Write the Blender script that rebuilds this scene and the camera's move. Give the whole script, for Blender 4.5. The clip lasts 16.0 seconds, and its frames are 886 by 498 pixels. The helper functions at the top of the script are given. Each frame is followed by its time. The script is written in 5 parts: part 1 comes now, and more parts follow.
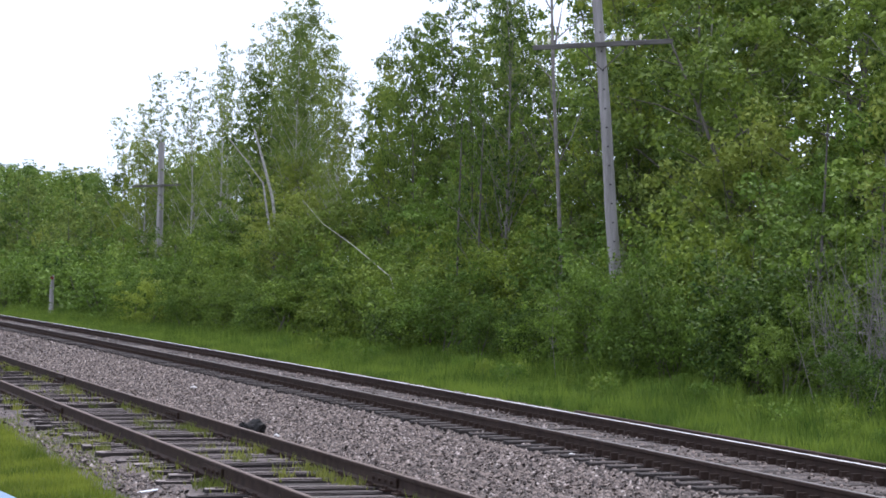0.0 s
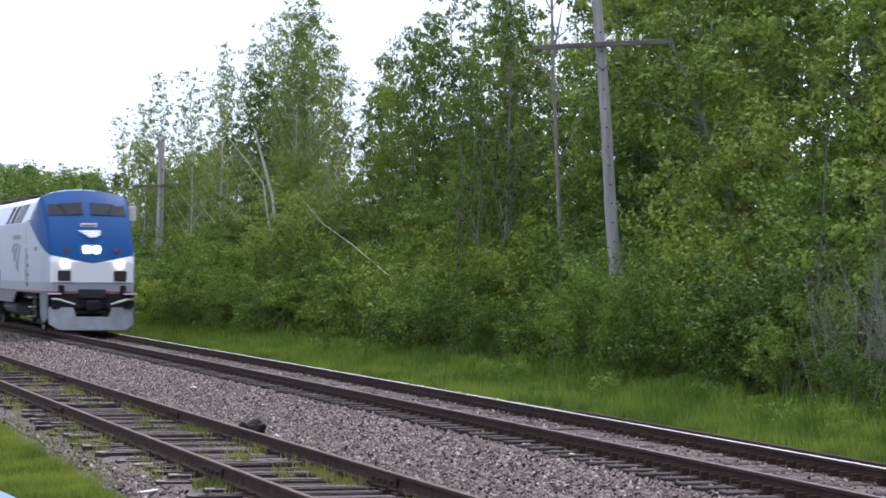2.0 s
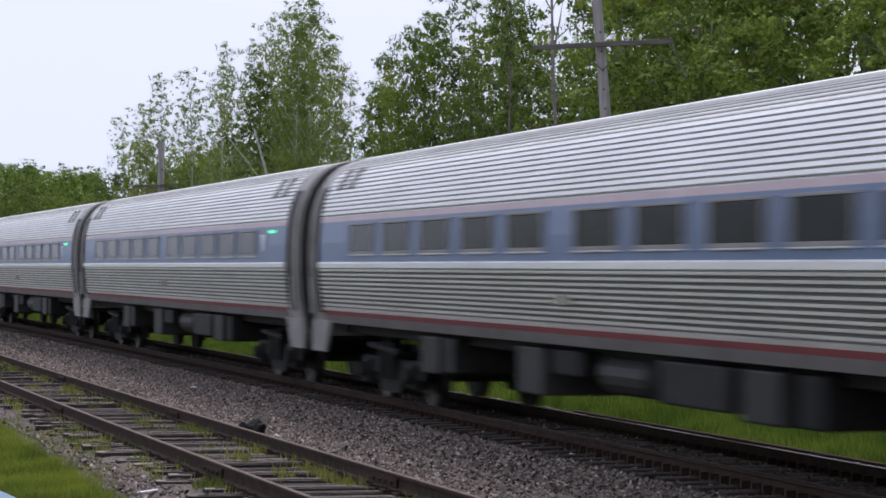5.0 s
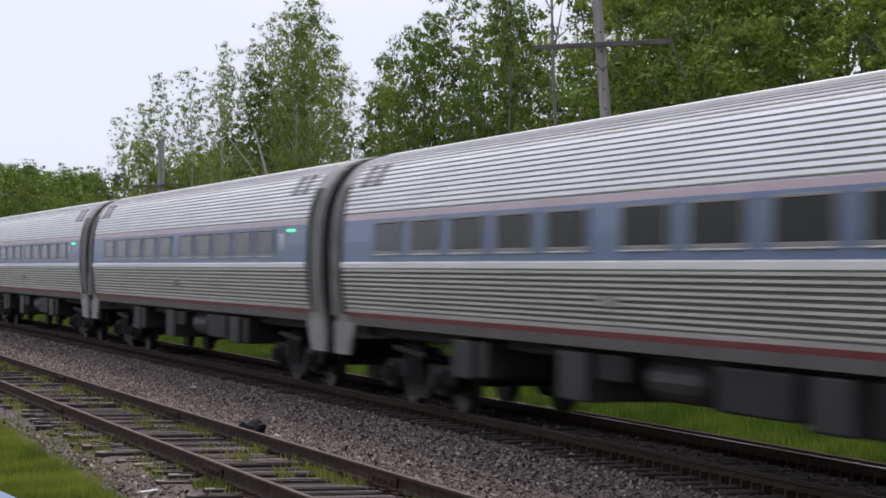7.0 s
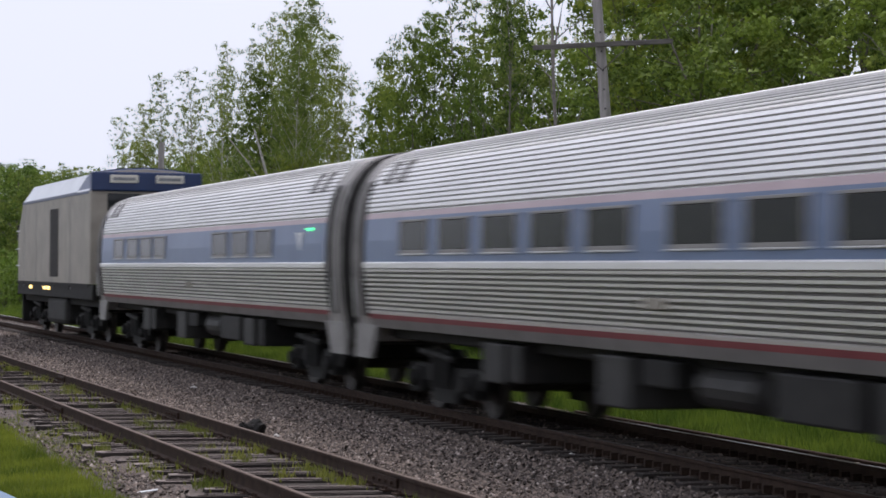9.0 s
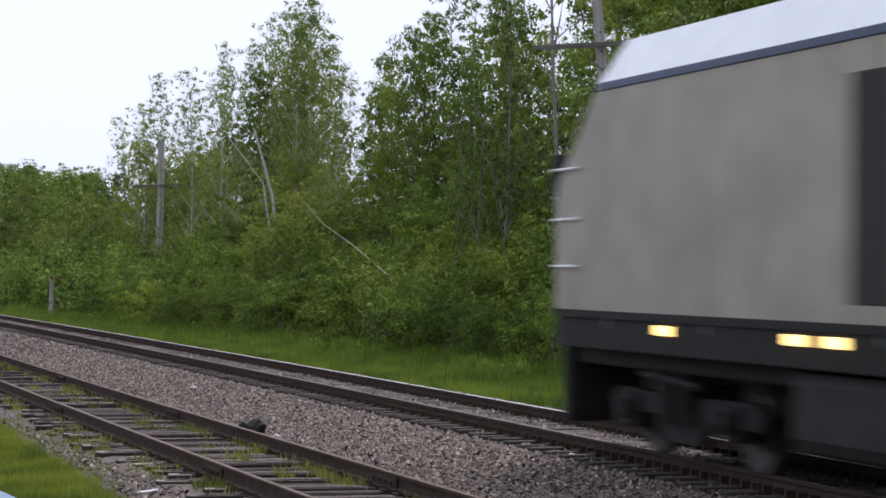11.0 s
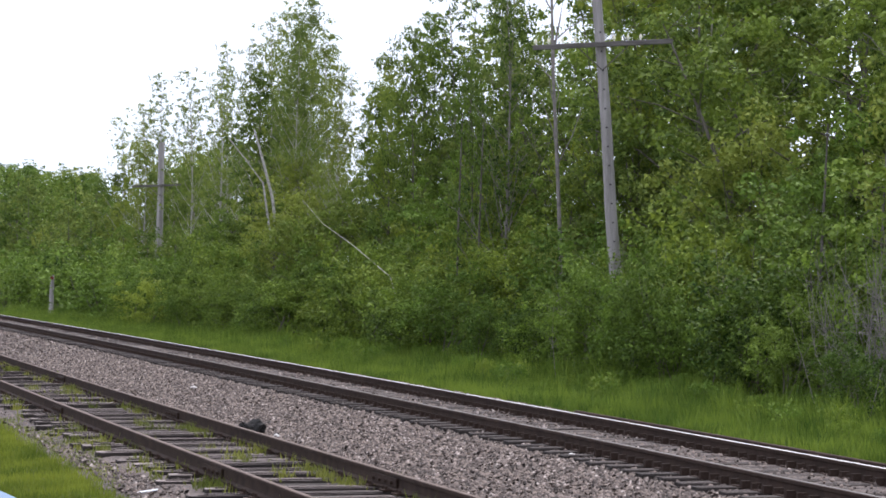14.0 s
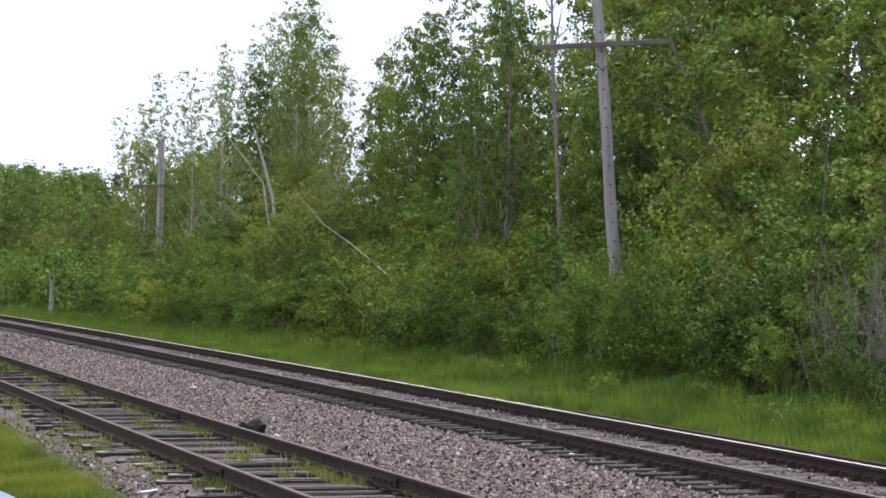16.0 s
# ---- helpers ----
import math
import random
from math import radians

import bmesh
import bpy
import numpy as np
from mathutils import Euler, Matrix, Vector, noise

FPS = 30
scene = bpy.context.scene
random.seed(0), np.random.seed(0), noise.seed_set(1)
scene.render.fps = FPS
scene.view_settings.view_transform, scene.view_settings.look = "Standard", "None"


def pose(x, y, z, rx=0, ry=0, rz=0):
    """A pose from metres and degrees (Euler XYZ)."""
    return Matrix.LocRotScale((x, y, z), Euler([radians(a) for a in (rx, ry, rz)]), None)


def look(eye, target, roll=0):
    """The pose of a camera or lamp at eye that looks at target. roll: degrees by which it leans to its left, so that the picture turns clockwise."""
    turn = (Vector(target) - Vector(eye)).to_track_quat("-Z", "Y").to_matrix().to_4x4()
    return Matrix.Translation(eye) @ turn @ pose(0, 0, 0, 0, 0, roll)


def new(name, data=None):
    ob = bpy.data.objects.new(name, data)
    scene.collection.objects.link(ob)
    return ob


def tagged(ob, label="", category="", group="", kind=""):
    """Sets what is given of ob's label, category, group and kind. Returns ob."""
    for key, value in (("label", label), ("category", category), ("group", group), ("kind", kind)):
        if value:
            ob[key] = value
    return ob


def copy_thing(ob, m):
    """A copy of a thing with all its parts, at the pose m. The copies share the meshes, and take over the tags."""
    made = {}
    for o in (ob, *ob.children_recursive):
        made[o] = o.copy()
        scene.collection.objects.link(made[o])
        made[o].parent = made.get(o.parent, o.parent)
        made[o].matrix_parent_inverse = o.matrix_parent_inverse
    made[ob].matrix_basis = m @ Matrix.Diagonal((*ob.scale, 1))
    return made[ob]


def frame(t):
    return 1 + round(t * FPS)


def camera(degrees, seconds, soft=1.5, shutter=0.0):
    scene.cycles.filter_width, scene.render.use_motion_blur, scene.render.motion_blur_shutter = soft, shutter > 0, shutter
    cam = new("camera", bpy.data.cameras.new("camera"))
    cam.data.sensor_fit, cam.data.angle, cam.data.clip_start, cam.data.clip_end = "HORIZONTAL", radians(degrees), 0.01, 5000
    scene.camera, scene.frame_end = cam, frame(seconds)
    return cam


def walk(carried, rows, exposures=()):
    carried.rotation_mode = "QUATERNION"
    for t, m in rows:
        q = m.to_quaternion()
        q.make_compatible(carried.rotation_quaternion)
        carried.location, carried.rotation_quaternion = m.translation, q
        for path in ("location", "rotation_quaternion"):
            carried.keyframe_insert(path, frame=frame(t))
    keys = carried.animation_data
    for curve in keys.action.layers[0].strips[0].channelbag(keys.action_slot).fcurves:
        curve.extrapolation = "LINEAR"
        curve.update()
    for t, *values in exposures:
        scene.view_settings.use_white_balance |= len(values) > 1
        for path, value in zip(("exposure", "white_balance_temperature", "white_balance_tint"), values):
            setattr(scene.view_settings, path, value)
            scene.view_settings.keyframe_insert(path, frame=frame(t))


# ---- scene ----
import collections

# The main line runs along x; rail tops at z = 0; the camera stands beside it and looks along the line.
EYE = Vector((0.0, -10.5536, 2.0195))
BEARING, RISE = 1.28792, 0.00914
AHEAD = Vector((-math.sin(BEARING) * math.cos(RISE), math.cos(BEARING) * math.cos(RISE), math.sin(RISE)))
cam = camera(21.372, 16.0, soft=1.7, shutter=0.55)
STAND = look(EYE, EYE + AHEAD * 10, 0.4326)
walk(cam, [(0.0, STAND), (16.0, STAND)],
     exposures=[(0.0, 0.05, 6050, 18), (2.2, 0.05, 6050, 18), (3.2, -0.1, 6000, 18), (4.2, -0.50, 6150, 19), (6.3, -0.58, 6650, 18), (9.2, -0.58, 6700, 18), (10.4, -0.48, 6600, 18), (11.3, -0.32, 6450, 18), (12.2, 0.0, 6450, 18), (13.0, 0.07, 6450, 18), (16.0, 0.07, 6450, 18)])

# ---- light: a pale evening overcast ----
world = bpy.data.worlds.new("World")
scene.world = world
world.use_nodes = True
wn, wl = world.node_tree.nodes, world.node_tree.links
sky = wn.new("ShaderNodeTexSky")
sky.sky_type, sky.sun_disc = "NISHITA", False
sky.sun_elevation, sky.sun_rotation = radians(58), radians(311)
sky.air_density, sky.dust_density, sky.ozone_density = 1.0, 6.0, 1.0
pale = wn.new("ShaderNodeMix")
pale.data_type = "RGBA"
pale.inputs[0].default_value = 0.86
pale.inputs[7].default_value = (12.2, 13.6, 15.8, 1)
grey = wn.new("ShaderNodeHueSaturation")
grey.inputs["Saturation"].default_value = 0.35
wl.new(sky.outputs[0], grey.inputs["Color"])
wl.new(grey.outputs[0], pale.inputs[6])
wl.new(pale.outputs[2], wn["Background"].inputs[0])
wn["Background"].inputs[1].default_value = 0.11
sun_data = bpy.data.lights.new("sun", "SUN")
sun_data.energy, sun_data.angle, sun_data.color = 2.7, radians(16), (1.0, 0.96, 0.90)
sun = new("sun", sun_data)
sun.matrix_world = look((-80, 35, 85), (-40, 0, 0))


# ---- materials ----
def nodes_of(name):
    m = bpy.data.materials.new(name)
    m.use_nodes = True
    return m, m.node_tree.nodes, m.node_tree.links, m.node_tree.nodes["Principled BSDF"]


def surface(name, dark, light, scale=8.0, rough=0.7, metal=0.0, bump=0.3, fine=60.0, streak=(1, 1, 1), specular=0.4, rand=0.0, dist=0.01, coat=0.0):
    """Two scales of colour variation and a fine relief, in object space."""
    m, n, l, b = nodes_of(name)
    tc = n.new("ShaderNodeTexCoord")
    mp = n.new("ShaderNodeMapping")
    mp.inputs["Scale"].default_value = streak
    l.new(tc.outputs["Object"], mp.inputs[0])
    a = n.new("ShaderNodeTexNoise")
    a.inputs["Scale"].default_value, a.inputs["Detail"].default_value = scale, 5
    c = n.new("ShaderNodeTexNoise")
    c.inputs["Scale"].default_value, c.inputs["Detail"].default_value = fine, 3
    l.new(mp.outputs[0], a.inputs["Vector"])
    l.new(mp.outputs[0], c.inputs["Vector"])
    add = n.new("ShaderNodeMath")
    add.operation = "MULTIPLY_ADD"
    l.new(c.outputs[0], add.inputs[0])
    add.inputs[1].default_value = 0.5
    l.new(a.outputs[0], add.inputs[2])
    last = add.outputs[0]
    if rand:
        oi = n.new("ShaderNodeObjectInfo")
        ra = n.new("ShaderNodeMath")
        ra.operation = "MULTIPLY_ADD"
        l.new(oi.outputs["Random"], ra.inputs[0])
        ra.inputs[1].default_value = rand
        l.new(last, ra.inputs[2])
        last = ra.outputs[0]
    mr = n.new("ShaderNodeMapRange")
    mr.inputs[1].default_value, mr.inputs[2].default_value = 0.45, 1.05 + rand
    l.new(last, mr.inputs[0])
    mix = n.new("ShaderNodeMix")
    mix.data_type = "RGBA"
    mix.inputs[6].default_value, mix.inputs[7].default_value = (*dark, 1), (*light, 1)
    l.new(mr.outputs[0], mix.inputs[0])
    l.new(mix.outputs[2], b.inputs["Base Color"])
    b.inputs["Roughness"].default_value, b.inputs["Metallic"].default_value = rough, metal
    b.inputs["Specular IOR Level"].default_value = specular
    b.inputs["Coat Weight"].default_value = coat
    bp = n.new("ShaderNodeBump")
    bp.inputs["Strength"].default_value, bp.inputs["Distance"].default_value = bump, dist
    l.new(last, bp.inputs["Height"])
    l.new(bp.outputs[0], b.inputs["Normal"])
    return m


def foliage(name, dark, light, through_light=0.25, patches=0.0, warm=(0.34, 0.37, 0.05)):
    """Leaves: each plant has its own tone, its clumps vary, and so does each leaf."""
    m, n, l, b = nodes_of(name)

    def op(kind, a, c=0.0, d=0.0):
        q = n.new("ShaderNodeMath")
        q.operation = kind
        for i, v in enumerate((a, c, d)):
            if isinstance(v, (int, float)):
                q.inputs[i].default_value = v
            else:
                l.new(v, q.inputs[i])
        return q.outputs[0]
    geo = n.new("ShaderNodeNewGeometry")
    oi = n.new("ShaderNodeObjectInfo")
    tc = n.new("ShaderNodeTexCoord")
    ns = n.new("ShaderNodeTexNoise")
    ns.inputs["Scale"].default_value, ns.inputs["Detail"].default_value = 1.1, 4
    l.new(tc.outputs["Object"], ns.inputs["Vector"])
    mr = n.new("ShaderNodeMapRange")
    mr.inputs[1].default_value, mr.inputs[2].default_value = 0.36, 0.64
    l.new(ns.outputs[0], mr.inputs[0])
    leaf = geo.outputs["Random Per Island"]
    plant = oi.outputs["Random"]
    if patches:
        f = op("MULTIPLY_ADD", leaf, 0.32, op("MULTIPLY", mr.outputs[0], patches))
    else:
        f = op("MULTIPLY_ADD", op("POWER", leaf, 1.6), 0.42, op("MULTIPLY_ADD", plant, 0.36, op("MULTIPLY", mr.outputs[0], 0.22)))
    mix = n.new("ShaderNodeMix")
    mix.data_type = "RGBA"
    mix.inputs[6].default_value, mix.inputs[7].default_value = (*dark, 1), (*light, 1)
    l.new(f, mix.inputs[0])
    tint = n.new("ShaderNodeMix")
    tint.data_type = "RGBA"
    tint.inputs[7].default_value = (*warm, 1)
    l.new(mix.outputs[2], tint.inputs[6])
    l.new(op("MULTIPLY", op("POWER", op("FRACT", op("MULTIPLY", plant, 7.31)), 2.0), op("MULTIPLY", f, 0.8)), tint.inputs[0])
    color = mix.outputs[2] if patches else tint.outputs[2]
    l.new(color, b.inputs["Base Color"])
    b.inputs["Roughness"].default_value = 0.6
    b.inputs["Specular IOR Level"].default_value = 0.15
    tr = n.new("ShaderNodeBsdfTranslucent")
    l.new(color, tr.inputs[0])
    ms = n.new("ShaderNodeMixShader")
    ms.inputs[0].default_value = through_light
    l.new(b.outputs[0], ms.inputs[1])
    l.new(tr.outputs[0], ms.inputs[2])
    l.new(ms.outputs[0], n["Material Output"].inputs[0])
    return m


def glowing(name, color, strength):
    m, n, l, b = nodes_of(name)
    b.inputs["Base Color"].default_value = (*color, 1)
    b.inputs["Emission Color"].default_value = (*color, 1)
    b.inputs["Emission Strength"].default_value = strength
    return m


def gravel(name, dark, light, size):
    """Broken stone: cells of differing tone with a strong relief."""
    m, n, l, b = nodes_of(name)
    tc = n.new("ShaderNodeTexCoord")
    v = n.new("ShaderNodeTexVoronoi")
    v.inputs["Scale"].default_value = 1 / size
    l.new(tc.outputs["Object"], v.inputs["Vector"])
    big = n.new("ShaderNodeTexNoise")
    big.inputs["Scale"].default_value, big.inputs["Detail"].default_value = 0.7, 6
    l.new(tc.outputs["Object"], big.inputs["Vector"])
    sep = n.new("ShaderNodeSeparateColor")
    l.new(v.outputs["Color"], sep.inputs[0])
    ma = n.new("ShaderNodeMath")
    ma.operation = "MULTIPLY_ADD"
    ma.inputs[1].default_value = 0.85
    l.new(sep.outputs[0], ma.inputs[0])
    l.new(big.outputs[0], ma.inputs[2])
    mr = n.new("ShaderNodeMapRange")
    mr.inputs[1].default_value, mr.inputs[2].default_value = 0.45, 1.5
    l.new(ma.outputs[0], mr.inputs[0])
    mix = n.new("ShaderNodeMix")
    mix.data_type = "RGBA"
    mix.inputs[6].default_value, mix.inputs[7].default_value = (*dark, 1), (*light, 1)
    l.new(mr.outputs[0], mix.inputs[0])
    l.new(mix.outputs[2], b.inputs["Base Color"])
    b.inputs["Roughness"].default_value = 0.9
    bp = n.new("ShaderNodeBump")
    bp.invert = True
    bp.inputs["Strength"].default_value, bp.inputs["Distance"].default_value = 0.9, 0.03
    l.new(v.outputs["Distance"], bp.inputs["Height"])
    l.new(bp.outputs[0], b.inputs["Normal"])
    return m


def livery(name):
    """Paint scheme of the leading engine: grey-white body, blue nose with a swept edge, grey foot and red line; sky
    light is coloured into the upper slope.
    """
    m, n, l, b = nodes_of(name)
    tc = n.new("ShaderNodeTexCoord")
    sp = n.new("ShaderNodeSeparateXYZ")
    l.new(tc.outputs["Object"], sp.inputs[0])

    def op(kind, a, c=0.0, d=0.0):
        q = n.new("ShaderNodeMath")
        q.operation = kind
        for i, v in enumerate((a, c, d)):
            if isinstance(v, (int, float)):
                q.inputs[i].default_value = v
            else:
                l.new(v, q.inputs[i])
        return q.outputs[0]
    X, Y, Z = sp.outputs
    back = op("SUBTRACT", 9.85, X)
    edge = op("MULTIPLY_ADD", back, 0.335, 2.44)
    vee = op("MULTIPLY", op("MAXIMUM", op("SUBTRACT", 1.0, op("DIVIDE", op("ABSOLUTE", Y), 1.25)), 0.0), 0.2)
    above = op("GREATER_THAN", Z, op("SUBTRACT", edge, vee))
    ahead = op("GREATER_THAN", X, op("MULTIPLY_ADD", op("SUBTRACT", Z, 3.45), 0.75, 7.05))
    blue = op("MULTIPLY", above, ahead)
    red = op("MULTIPLY", op("LESS_THAN", Z, 1.295), op("GREATER_THAN", Z, 1.245))
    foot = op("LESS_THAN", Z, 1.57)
    upper_sky_lit = op("GREATER_THAN", Z, 3.475)
    ns = n.new("ShaderNodeTexNoise")
    ns.inputs["Scale"].default_value, ns.inputs["Detail"].default_value = 1.3, 7
    mp = n.new("ShaderNodeMapping")
    mp.inputs["Scale"].default_value = (2.5, 2.5, 0.5)
    l.new(tc.outputs["Object"], mp.inputs[0])
    l.new(mp.outputs[0], ns.inputs["Vector"])

    def pick(f, a, c):
        q = n.new("ShaderNodeMix")
        q.data_type = "RGBA"
        l.new(f, q.inputs[0])
        for i, v in ((6, a), (7, c)):
            if isinstance(v, tuple):
                q.inputs[i].default_value = (*v, 1)
            else:
                l.new(v, q.inputs[i])
        return q.outputs[2]
    dirt = n.new("ShaderNodeMapRange")
    dirt.inputs[1].default_value, dirt.inputs[2].default_value = 0.35, 0.75
    l.new(ns.outputs[0], dirt.inputs[0])
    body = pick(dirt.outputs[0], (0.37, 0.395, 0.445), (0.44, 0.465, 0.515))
    # White front face, with extra brightness in the colour to offset its backlight.
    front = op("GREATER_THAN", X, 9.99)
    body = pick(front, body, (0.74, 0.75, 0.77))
    # Upper slope: brightness from the sky painted as a pale bluish tone.
    body = pick(upper_sky_lit, body, (0.64, 0.70, 0.80))
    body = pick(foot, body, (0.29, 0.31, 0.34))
    body = pick(red, body, (0.34, 0.045, 0.055))
    body = pick(blue, body, (0.004, 0.062, 0.205))
    l.new(body, b.inputs["Base Color"])
    b.inputs["Roughness"].default_value = 0.5
    b.inputs["Specular IOR Level"].default_value = 0.12
    return m


M = {}
M["rail"] = surface("rail_brown_steel", (0.026, 0.017, 0.013), (0.066, 0.042, 0.032), 6, 0.85, 0.0, 0.4, specular=0.15)
# Far head pale, near head dark: sky glare on one rail put into colour.
M["rail_top"] = surface("rail_head_polished_glare", (0.58, 0.58, 0.585), (0.72, 0.72, 0.725), 3, 0.45, 1.0, 0.05)
M["rail_top_no_glare"] = surface("rail_head_no_glare", (0.10, 0.09, 0.082), (0.20, 0.18, 0.17), 3, 0.62, 0.25, 0.1, specular=0.25)
M["rail_top_old"] = surface("rail_head_rusty", (0.10, 0.075, 0.062), (0.20, 0.155, 0.13), 6, 0.8, 0.0, 0.2, specular=0.15)
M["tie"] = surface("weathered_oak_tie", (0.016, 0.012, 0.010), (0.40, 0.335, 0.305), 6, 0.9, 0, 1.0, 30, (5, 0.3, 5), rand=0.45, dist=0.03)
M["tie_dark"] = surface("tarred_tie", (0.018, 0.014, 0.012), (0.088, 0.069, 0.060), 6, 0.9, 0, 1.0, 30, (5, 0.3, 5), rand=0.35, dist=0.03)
M["tie_flank"] = surface("dark_tie_flank", (0.010, 0.008, 0.007), (0.055, 0.043, 0.037), 6, 0.95, 0, 1.0, 30, (5, 0.3, 5), rand=0.3, dist=0.03)
M["gravel"] = gravel("ballast_gravel", (0.040, 0.031, 0.027), (0.172, 0.134, 0.115), 0.045)
M["cinder"] = gravel("siding_cinders", (0.014, 0.011, 0.009), (0.085, 0.066, 0.055), 0.03)
M["soil"] = surface("grassy_soil", (0.035, 0.045, 0.014), (0.11, 0.12, 0.045), 1.2, 0.95, 0, 0.6, 25, dist=0.05)
M["grass"] = foliage("grass_blades", (0.06, 0.105, 0.013), (0.26, 0.305, 0.040), 0.25, patches=0.8)
M["grass_tall"] = foliage("tall_grass_blades", (0.035, 0.085, 0.012), (0.22, 0.305, 0.045), 0.28, patches=0.8)
M["tuft"] = foliage("dry_tuft_blades", (0.08, 0.11, 0.02), (0.27, 0.28, 0.06), 0.25, patches=0.8)
M["leaf"] = foliage("leaf_green", (0.014, 0.042, 0.009), (0.26, 0.38, 0.062), 0.25)
M["leaf_deep"] = foliage("leaf_alder", (0.008, 0.030, 0.007), (0.225, 0.355, 0.052), 0.25, warm=(0.24, 0.31, 0.05))
M["leaf_light"] = foliage("leaf_birch", (0.06, 0.11, 0.022), (0.31, 0.38, 0.085), 0.25)
M["leaf_dark"] = foliage("leaf_shrub", (0.010, 0.034, 0.008), (0.30, 0.44, 0.062), 0.26)
M["leaf_weed"] = foliage("leaf_weed", (0.06, 0.125, 0.016), (0.21, 0.32, 0.045))
M["bark"] = surface("bark_grey", (0.05, 0.042, 0.034), (0.20, 0.18, 0.15), 9, 0.9, 0, 0.6, 50, (1, 1, 0.3))
M["birch"] = surface("bark_birch", (0.14, 0.125, 0.11), (0.60, 0.57, 0.52), 6, 0.8, 0, 0.3, 30, (1, 1, 3))
M["twig"] = surface("twig_grey", (0.12, 0.105, 0.095), (0.30, 0.27, 0.25), 9, 0.9, 0, 0.4, 50)
M["pole"] = surface("pole_weathered", (0.17, 0.155, 0.15), (0.44, 0.41, 0.40), 3, 0.9, 0, 0.5, 30, (3, 3, 0.15))
M["arm"] = surface("crossarm_weathered", (0.07, 0.062, 0.058), (0.20, 0.18, 0.17), 6, 0.9, 0, 0.5, 30, (3, 0.3, 3))
M["ceramic"] = surface("insulator_glass", (0.66, 0.64, 0.48), (0.86, 0.84, 0.66), 9, 0.35, 0, 0.02)
M["black"] = surface("charred_black", (0.006, 0.005, 0.005), (0.022, 0.02, 0.018), 20, 0.85, 0, 0.8)
M["pale_stone"] = surface("pale_stone", (0.5, 0.48, 0.45), (0.75, 0.73, 0.7), 20, 0.9, 0, 0.5)
M["engine"] = livery("engine_paint")
M["under"] = surface("under_gear_dark", (0.004, 0.004, 0.004), (0.018, 0.017, 0.016), 5, 0.75, 0.2, 0.4)
M["gear"] = surface("gear_grey", (0.009, 0.009, 0.009), (0.034, 0.032, 0.031), 4, 0.65, 0.3, 0.3)
M["box_grey"] = surface("box_grey_paint", (0.016, 0.016, 0.016), (0.048, 0.046, 0.045), 3, 0.6, 0.2, 0.2)
M["wheel"] = surface("wheel_steel", (0.025, 0.022, 0.02), (0.08, 0.07, 0.065), 5, 0.55, 0.6, 0.2)
M["vent"] = surface("vent_dark", (0.012, 0.011, 0.011), (0.04, 0.036, 0.034), 6, 0.8, 0, 0.2)
M["slat"] = surface("slat_grey", (0.16, 0.165, 0.17), (0.30, 0.31, 0.32), 6, 0.6, 0.2, 0.2)
M["silver"] = surface("bare_aluminium", (0.5, 0.5, 0.5), (0.72, 0.72, 0.72), 5, 0.35, 0.8, 0.1)
M["grey_paint"] = surface("grey_paint", (0.40, 0.42, 0.45), (0.50, 0.52, 0.54), 2.5, 0.45, 0, 0.05)
M["plow"] = surface("plow_paint", (0.20, 0.207, 0.225), (0.36, 0.37, 0.39), 2.5, 0.6, 0, 0.2)
M["mark"] = surface("mark_slate_blue", (0.07, 0.10, 0.14), (0.12, 0.15, 0.20), 3, 0.45, 0, 0.05)
M["white_mark"] = surface("mark_white", (0.7, 0.72, 0.75), (0.82, 0.83, 0.85), 4, 0.5, 0, 0.05)
M["cream"] = surface("cream_panel", (0.55, 0.52, 0.46), (0.68, 0.65, 0.58), 4, 0.5, 0, 0.05)
M["glass"] = surface("tinted_glass", (0.012, 0.013, 0.014), (0.028, 0.03, 0.032), 2, 0.10, 0, 0.01, specular=0.3)
M["coach_glass"] = surface("coach_window_glass", (0.022, 0.023, 0.026), (0.048, 0.05, 0.054), 2, 0.2, 0, 0.01, specular=0.12)
M["skirt_grey"] = surface("skirt_grey_paint", (0.09, 0.105, 0.12), (0.145, 0.16, 0.175), 2, 0.5, 0.1, 0.1)
M["steel"] = surface("stainless_fluted", (0.74, 0.715, 0.70), (0.94, 0.915, 0.90), 1.4, 0.36, 0.7, 0.06, 20, (0.35, 2, 2))
M["steel_roof"] = surface("stainless_roof", (0.80, 0.785, 0.78), (0.96, 0.95, 0.94), 1.4, 0.44, 0.55, 0.06, 20, (0.35, 2, 2))
# Darker copies of the steel: shade in the flute grooves put into the colour.
M["groove_shade"] = surface("flute_groove_shade", (0.13, 0.122, 0.118), (0.22, 0.208, 0.202), 3, 0.5, 0.5, 0.05)
M["groove_shade_roof"] = surface("roof_groove_shade", (0.27, 0.26, 0.255), (0.40, 0.385, 0.38), 3, 0.5, 0.5, 0.05)
M["band"] = surface("band_blue", (0.105, 0.155, 0.275), (0.155, 0.215, 0.35), 1.5, 0.35, 0.1, 0.03)
M["band_pink"] = surface("band_faded_red", (0.46, 0.34, 0.37), (0.58, 0.45, 0.48), 1.5, 0.4, 0.1, 0.03)
M["band_red"] = surface("band_red", (0.17, 0.035, 0.042), (0.27, 0.065, 0.072), 2.5, 0.5, 0.1, 0.05)
M["sill"] = surface("sill_grey", (0.15, 0.14, 0.135), (0.26, 0.245, 0.24), 3, 0.6, 0.4, 0.1)
M["end_grey"] = surface("end_brushed_steel", (0.26, 0.245, 0.235), (0.46, 0.435, 0.42), 3, 0.6, 0.3, 0.2)
